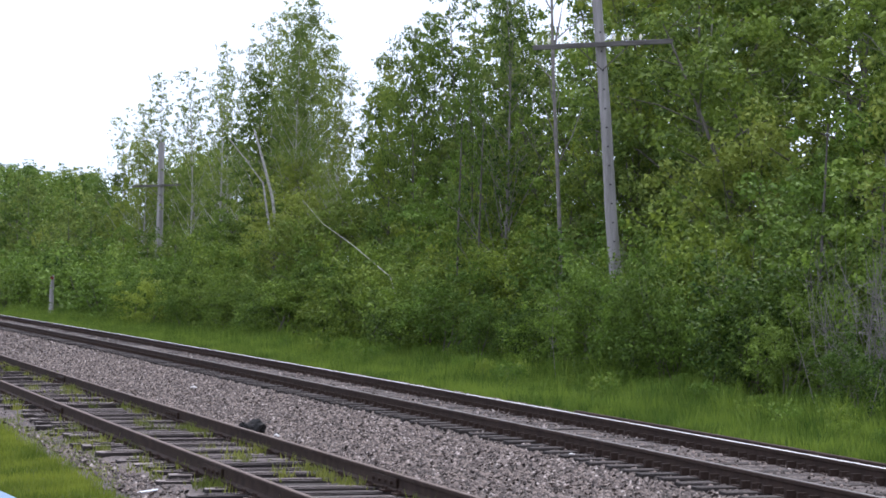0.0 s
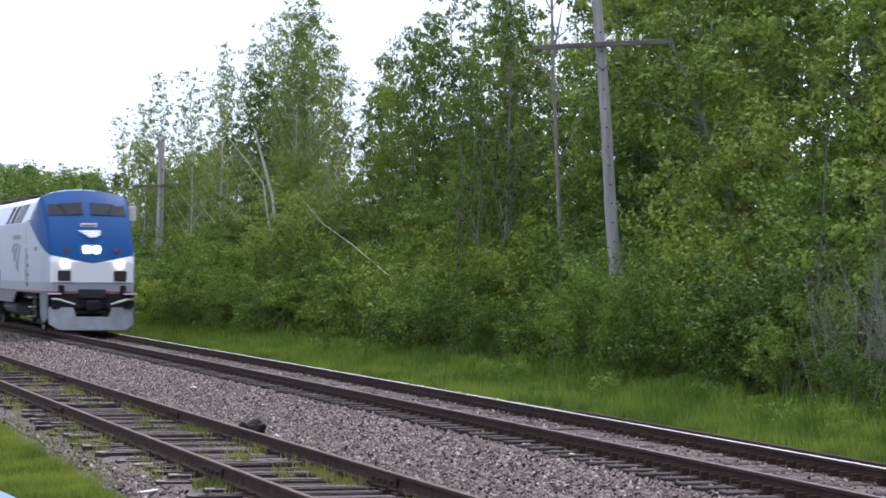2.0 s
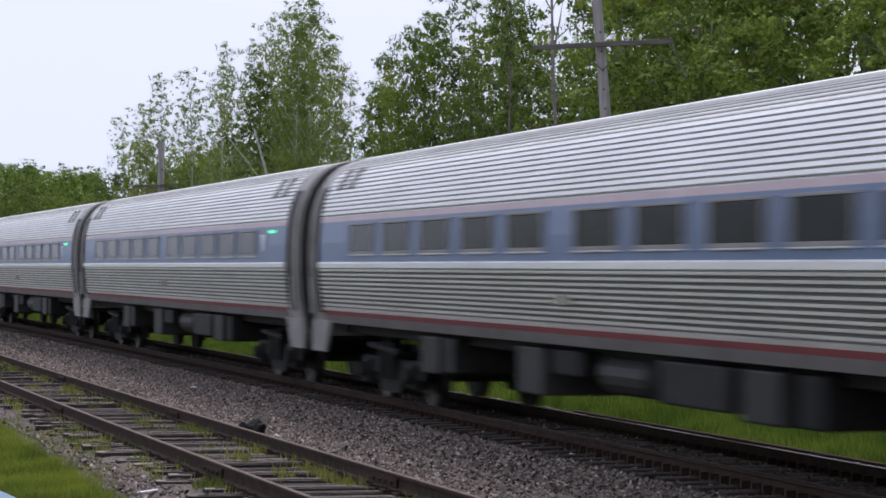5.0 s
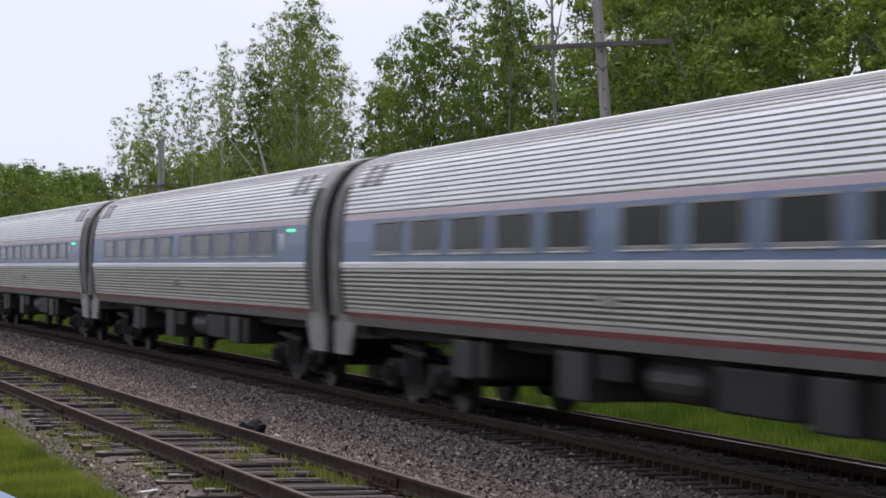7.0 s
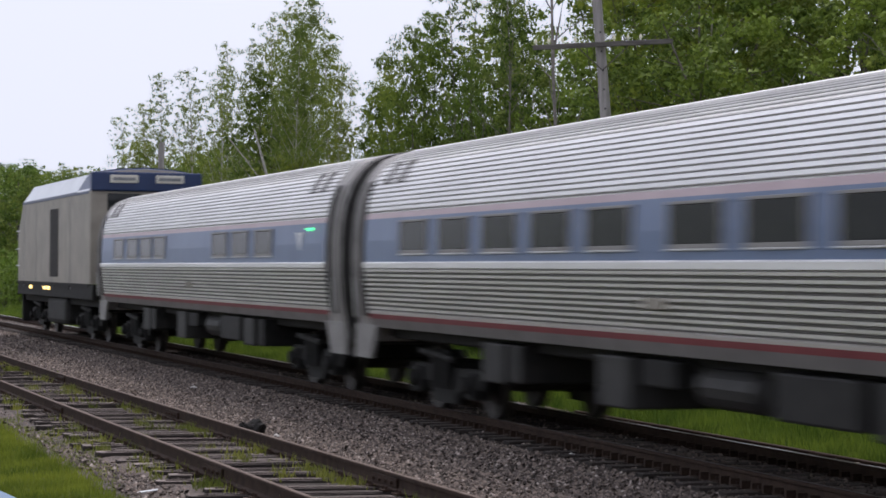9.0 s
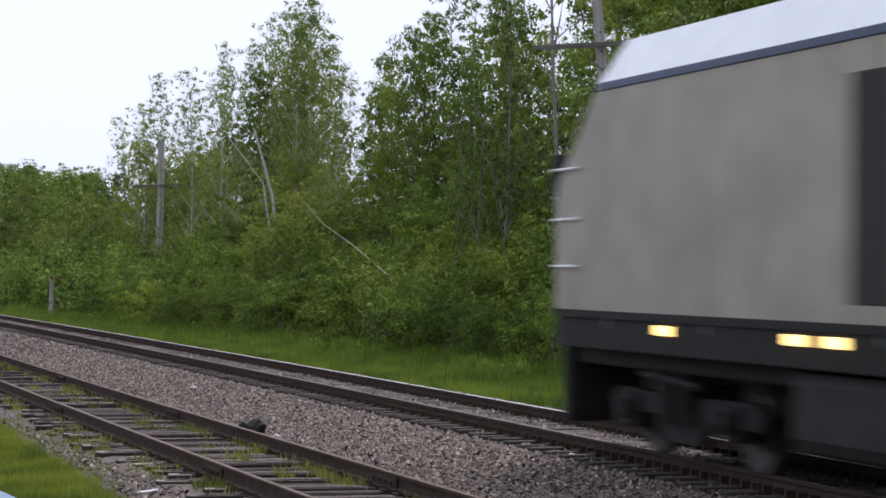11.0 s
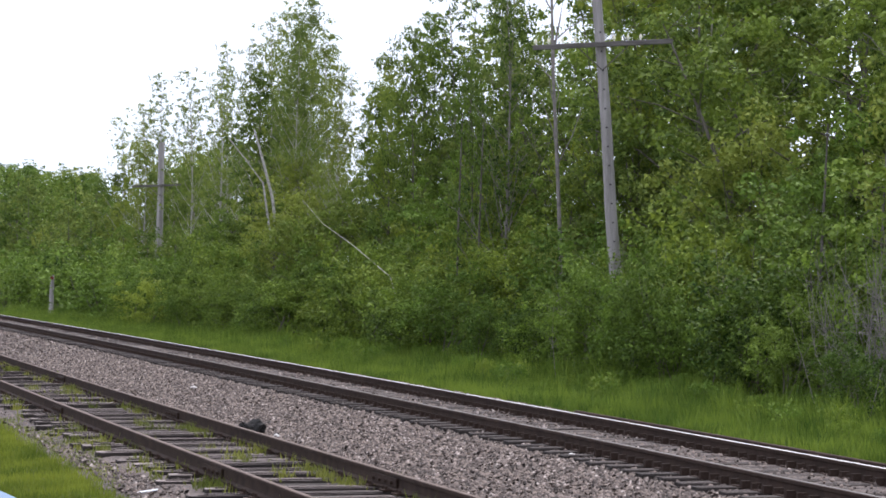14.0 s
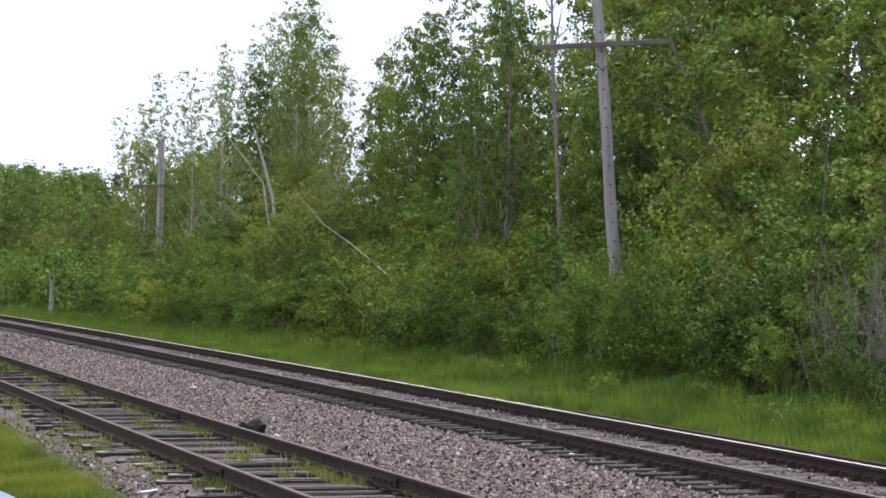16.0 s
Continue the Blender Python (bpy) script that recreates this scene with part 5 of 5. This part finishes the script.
    part("coupler", cp, M["under"], root, "dark steel coupler")
    add_bogie(root, X(3.85), 2.75, 0.508, M["under"], 4.2)
    add_bogie(root, X(17.2), 2.75, 0.508, M["under"], 4.2)
    return root


def hull(z):
    return float(np.interp(z, [0.9, 1.15, 1.3, 1.5, 1.8, 2.1, 2.4, 2.6, 2.8, 2.95, 3.1, 3.25, 3.4, 3.5, 3.6, 3.68, 3.75, 3.81, 3.845, 3.86],
                           [1.40, 1.47, 1.515, 1.555, 1.59, 1.60, 1.60, 1.592, 1.575, 1.555, 1.52, 1.47, 1.40, 1.34, 1.26, 1.18, 1.09, 0.97, 0.84, 0.78]))


def car_profile():
    """Half section of a coach from the sill to the crown: (y, z, slot)."""
    # Slots 6 and 7 are the painted shade in the grooves.
    rows = [(hull(1.15) - 0.3, 1.15, 4), (hull(1.16), 1.16, 4), (hull(1.29), 1.29, 3), (hull(1.36), 1.36, 0), (hull(1.40), 1.40, 0)]
    z = 1.41
    while z < 2.0:
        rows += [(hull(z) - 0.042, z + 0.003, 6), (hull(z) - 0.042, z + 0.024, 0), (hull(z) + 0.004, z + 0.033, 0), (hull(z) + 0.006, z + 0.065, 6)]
        z += 0.0690
    rows += [(hull(2.04), 2.04, 5), (hull(2.05) + 0.028, 2.05, 5), (hull(2.12) + 0.028, 2.12, 5), (hull(2.135), 2.14, 1), (hull(2.45), 2.45, 1), (hull(2.78), 2.78, 2), (hull(2.86), 2.86, 5)]
    z = 2.88
    while z < 3.52:
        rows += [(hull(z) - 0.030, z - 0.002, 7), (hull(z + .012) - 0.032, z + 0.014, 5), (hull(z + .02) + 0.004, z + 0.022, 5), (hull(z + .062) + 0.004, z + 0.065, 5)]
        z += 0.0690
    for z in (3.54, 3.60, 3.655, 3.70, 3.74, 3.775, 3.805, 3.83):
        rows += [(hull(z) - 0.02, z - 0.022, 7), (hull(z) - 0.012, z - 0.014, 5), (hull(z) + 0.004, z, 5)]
    rows += [(hull(3.85), 3.855, 5), (0.55, 3.905, 5), (0.3, 3.94, 5)]
    return rows


def section(rows, x, k=1.0, lift=0.0):
    return [(x, -y * k, z - lift) for y, z, _ in rows] + [(x, 0, 3.96 - lift)] + [(x, y * k, z - lift) for y, z, _ in reversed(rows)]


def build_coach(windows, label, name="passenger_coach"):
    L, H = 26.0, 13.0
    root = empty(name, label, "rail car", "coaches of the train")
    rows = car_profile()
    sh = Shape().loft([section(rows, a - H) for a in (1.25, 13.0, 24.75)])
    n = len(rows)
    w = 2 * n + 1
    for i in range(2):
        for j in range(w - 1):
            sh.k[i * w + j] = rows[j][2] if j < n else rows[max(0, 2 * n - j - 1)][2]
        sh.k[i * w + w - 1] = 4
    part("body", sh, [M["steel"], M["band"], M["band_pink"], M["band_red"], M["sill"], M["steel_roof"], M["groove_shade"], M["groove_shade_roof"]], root, "fluted stainless steel body with a blue window band")
    smooth_rows = [(hull(z), z, 0) for z in (0.95, 1.15, 1.5, 2.0, 2.5, 2.8, 3.1, 3.4, 3.6, 3.75, 3.84)] + [(0.5, 3.915, 0)]
    for a, b, c in ((0.24, 1.25, 1), (25.76, 24.75, -1)):
        part("vestibule", Shape().loft([section(smooth_rows, a - H, 0.955, 0.03), section(smooth_rows, a + 0.12 * c - H, 0.985, 0.012), section(smooth_rows, b - H, 0.985, 0.012)]), M["end_grey"], root, "brushed steel vestibule end", True)
        part("end_collar", Shape().loft([section(smooth_rows, a - 0.02 * c - H, 0.97, 0.02), section(smooth_rows, a + 0.24 * c - H, 0.992, 0.006)]), M["rubber"], root, "black rubber end collar")
        for sy in (-1, 1):
            zs = [1.32 + 2.05 * k / 12 for k in range(13)]
            strip = []
            for d, o in ((0.25, -0.03), (0.25, 0.006), (0.08, 0.006), (0.08, -0.03)):
                strip.append([(b - d * c - H, sy * (hull(z) + o), z) for z in zs])
            part("door_gap", Shape().loft(list(zip(*strip))), M["rubber"], root)
            grip = [(b - 0.52 * c - H, sy * (hull(z) + 0.012), z) for z in zs]
            part("door_edge", Shape().tube(grip, [0.03] * 13, 5), M["end_pale"], root)
        part("diaphragm", Shape().loft([section(smooth_rows, (0.03 if c > 0 else 25.97) - H, 0.86, 0.10), section(smooth_rows, a - H, 0.90, 0.08)]), M["rubber"], root, "black rubber diaphragm", True)
        for sy in (-1, 1):
            q0, q1 = sorted((a + 0.10 * c, a + 1.35 * c))
            out = [(q0 - H, 1.19), (q1 - H, 1.19), ((q1 - 0.35 if c > 0 else q1) - H, 0.68), ((q0 if c > 0 else q0 + 0.35) - H, 0.68)]
            part("corner_skirt", Shape().plate(out, sy * 1.46 - 0.03, sy * 1.46 + 0.03), M["end_pale"], root, "pale grey corner skirt")
            # dark vents on the roof shoulder
            for g in (0.75, 1.45):
                u = b + c * g
                vs = []
                for o in (0.0, 0.035):
                    for dx, z in ((-0.14, 3.30), (0.14, 3.30), (0.14, 3.62), (-0.14, 3.62)):
                        vs.append((u + dx - H, sy * (hull(z) + o * 0.7), z + o * 0.6))
                part("roof_vent", Shape().add(vs, [(0, 1, 2, 3), (7, 6, 5, 4), (0, 4, 5, 1), (1, 5, 6, 2), (2, 6, 7, 3), (3, 7, 4, 0)]), M["sill"], root)
    # windows
    pane = Shape().box(-0.66, 0.66, -0.012, 0.012, -0.20, 0.20, 0, 0.01).mesh("window_pane", M["coach_glass"])
    frame_s = Shape()
    for a, b, c, d in ((-0.71, 0.71, -0.245, -0.20), (-0.71, 0.71, 0.20, 0.235), (-0.71, -0.66, -0.20, 0.20), (0.66, 0.71, -0.20, 0.20)):
        frame_s.box(a, b, -0.022, 0.022, c, d, 0, 0.006)
    frame_m = frame_s.mesh("window_frame", M["end_pale"])
    lip = Shape().box(-0.71, 0.71, -0.03, 0.03, -0.268, -0.246, 0, 0.006).mesh("window_lip", M["silver"])
    for sy in (-1, 1):
        for c in windows:
            m = pose(c - H, sy * 1.600, 2.50)
            pn = share("window", pane, root, m)
            share("window_frame", frame_m, pn, Matrix())
            share("window_lip", lip, pn, Matrix())
        part("end_lamp", Shape().box(23.60 - H, 23.82 - H, sy * 1.59 - 0.04, sy * 1.59 + 0.04, 2.665, 2.705, 0, 0.015), M["lamp_green"], root, "small lit green lamp")
        part("white_mark", Shape().plate([(22.72 - H, 2.64), (23.3 - H, 2.64), (23.18 - H, 2.58), (23.05 - H, 2.34), (22.97 - H, 2.34), (22.85 - H, 2.58)], sy * 1.604 - 0.004, sy * 1.604 + 0.004), M["white_mark"], root, "pale triangular mark")
        part("side_plate", Shape().box(12.75 - H, 13.35 - H, sy * 1.585 - 0.02, sy * 1.585 + 0.02, 1.63, 1.75, 0, 0.01), M["tan"], root, "small plate on the flutes")
        for a, b in ((0.55, 0.85), (25.15, 25.45)):
            part("end_rail", Shape().tube([((a + b) / 2 - H, sy * 1.60, 1.3), ((a + b) / 2 - H, sy * 1.63, 1.9)], [0.016, 0.016], 6), M["silver"], root)
    # gear under the floor
    part("underframe", Shape().box(1.4 - H, 24.6 - H, -1.2, 1.2, 1.0, 1.155, 0, 0.02), M["under"], root)
    for a, b, z, mat in ((6.6, 7.5, 0.58, "box_grey"), (7.7, 8.2, 0.62, "gear"), (10.9, 11.9, 0.52, "box_grey"), (12.2, 13.2, 0.80, "under"), (15.6, 17.4, 0.64, "gear"), (17.7, 18.6, 0.58, "box_grey"), (19.0, 19.5, 0.6, "under")):
        part("equipment_box", Shape().box(a - H, b - H, -1.42, 1.42, z, 1.10, 0, 0.03), M[mat], root)
    part("air_tank", Shape().tube([(13.45 - H, -1.1, 0.86), (13.55 - H, -1.1, 0.86), (14.9 - H, -1.1, 0.86), (15.0 - H, -1.1, 0.86)], [0.14, 0.23, 0.23, 0.14], 14), M["box_grey"], root, "grey air tank", True)
    part("brake_pipe", Shape().tube([(2 - H, -1.0, 1.0), (24 - H, -1.0, 1.0)], [0.035, 0.035], 6), M["gear"], root)
    add_bogie(root, 3.85 - H, 2.6, 0.457, M["under"], 3.7)
    add_bogie(root, 22.15 - H, 2.6, 0.457, M["under"], 3.7)
    return root


def build_rear_unit():
    L, H = 17.1, 8.55
    root = empty("rear_control_unit", "boxy tan-grey control unit with a navy cab front", "locomotive")

    def sec(x, w, zs, wt, zt, cr, b=1.58):
        half = [(w, b), (w, zs), (wt, zt), (wt * 0.6, cr - 0.04)]
        return [(x - H, -y, z) for y, z in half] + [(x - H, 0, cr)] + [(x - H, y, z) for y, z in reversed(half)]
    secs = [sec(0.42, 1.46, 2.95, 1.25, 3.2, 3.28), sec(0.62, 1.49, 3.12, 1.22, 3.42, 3.5), sec(1.2, 1.5, 3.5, 1.2, 3.85, 3.95), sec(1.9, 1.5, 4.10, 1.15, 4.62, 4.72), sec(15.6, 1.5, 4.10, 1.15, 4.62, 4.72), sec(15.9, 1.5, 4.08, 1.15, 4.58, 4.68)]
    sh = Shape().loft(secs)
    w = 9
    for i in range(5):
        for j in range(w):
            if j in (1, 2, 3, 4, 5, 6):
                sh.k[i * w + j] = 1 if i < 4 else 2
    part("body", sh, [M["tan"], M["roof_white"], M["navy"]], root, "tan-grey body with pale roof and navy front")
    X = lambda v: v - H
    part("cab_roof", Shape().loft([sec(13.4, 1.51, 4.08, 1.16, 4.64, 4.745, 4.02), sec(15.62, 1.51, 4.08, 1.16, 4.64, 4.745, 4.02)]), M["navy"], root, "navy cab roof")
    part("front_band", Shape().box(X(15.7), X(16.0), -1.5, 1.5, 4.08, 4.60, 0, 0.04), M["navy"], root)
    for sy in (-1, 1):
        part("number_board", Shape().box(X(15.9), X(16.03), sy * 0.62 - 0.38, sy * 0.62 + 0.38, 4.30, 4.52, 0, 0.02), M["cream"], root, "pale number board with plain bars")
        part("number_bar", Shape().box(X(15.92), X(16.037), sy * 0.62 - 0.3, sy * 0.62 + 0.3, 4.37, 4.45), M["slat"], root)
        part("windshield", Shape().box(X(15.8), X(15.95), sy * 0.6 - 0.45, sy * 0.6 + 0.45, 3.55, 4.02, 0, 0.02), M["glass"], root)
        # Flat dark panel stands in for the shade inside the open doorway.
        part("baggage_door", Shape().box(X(8.2), X(9.9), sy * 1.50 - 0.012, sy * 1.50 + 0.012, 1.75, 3.75, 0, 0.01), M["vent"], root, "dark panel painting the shade in an open doorway")
        for xx in (2.2, 5.0, 8.8, 12.2):
            part("seam", Shape().box(X(xx), X(xx + 0.03), sy * 1.5 - 0.006, sy * 1.5 + 0.006, 1.4, 4.0), M["slat"], root)
        for z in (2.08, 2.62, 3.2):
            part("grab_bar", Shape().tube([(X(0.5), sy * 1.53, z), (X(1.3), sy * 1.54, z)], [0.018, 0.018], 6), M["white_mark"], root, "white grab bar")
        part("side_band", Shape().box(X(0.5), X(15.5), sy * 1.5 - 0.008, sy * 1.5 + 0.008, 1.50, 1.585), M["under"], root)
        for xx in (3.7, 6.9, 7.7):
            part("step_lamp", Shape().box(X(xx), X(xx + 0.35), sy * 1.47 - 0.05, sy * 1.47 + 0.05, 1.36, 1.46, 0, 0.02), M["lamp_yellow"], root, "lit yellow step lamp")
        part("gutter", Shape().box(X(1.9), X(13.4), sy * 1.505 - 0.015, sy * 1.505 + 0.015, 4.03, 4.12, 0, 0.01), M["navy"], root)
        part("mirror", Shape().box(X(0.25), X(0.4), sy * 1.40 - 0.08, sy * 1.40 + 0.08, 2.9, 3.4, 0, 0.02), M["under"], root)
        part("side_sill", Shape().box(X(0.5), X(16.2), sy * 1.42 - 0.06, sy * 1.42 + 0.06, 1.15, 1.57, 0, 0.02), M["under"], root)
    part("fuel_tank", Shape().box(X(6.6), X(10.4), -1.35, 1.35, 0.35, 1.15, 0, 0.15), M["gear"], root)
    part("underframe", Shape().box(X(0.4), X(16.6), -1.2, 1.2, 0.95, 1.36, 0, 0.03), M["under"], root)
    part("pilot", Shape().box(X(0.2), X(0.45), -1.3, 1.3, 0.25, 1.2, 0, 0.05), M["under"], root)
    add_bogie(root, X(3.4), 2.75, 0.508, M["under"], 4.2)
    add_bogie(root, X(13.4), 2.75, 0.508, M["under"], 4.2)
    return root


TRAIN = []


def build_train():
    TRAIN.append((build_engine(), 10.515))
    full = [3.95, 5.9, 7.85, 9.78, 11.72, 14.15, 16.05, 18.0, 19.85, 21.7]
    plain = "fluted stainless steel passenger coach with blue window band"
    coach = build_coach(full, plain)
    TRAIN.append((coach, -13.0))
    for i in range(1, 5):
        TRAIN.append((copy_thing(coach, Matrix()), -13.0 - 26.0 * i))
    cafe = build_coach([4.05, 6.05, 7.9, 9.7, 16.3, 18.2, 20.2], "fluted stainless steel cafe car with few windows")
    TRAIN.append((cafe, -13.0 - 26.0 * 5))
    TRAIN.append((build_rear_unit(), -156.0 - 8.55))


def train_place(t):
    """Where the coupling behind the locomotive is on the line."""
    return -52.75 + 26.75 * (t - 3.5) - 0.153 * max(0.0, t - 8.0) ** 2


def motions():
    for thing, lead in TRAIN:
        rows = []
        for i in range(33):
            t = i * 0.5
            x, y, a = on_line(train_place(t) + lead)
            rows.append((t, pose(x, y, 0, 0, 0, math.degrees(a))))
        walk(thing, rows)


build_ground()
build_ballast()
build_woods()
build_unseen_woods()
build_grass()
build_small_things()
build_train()
build_tracks()
motions()
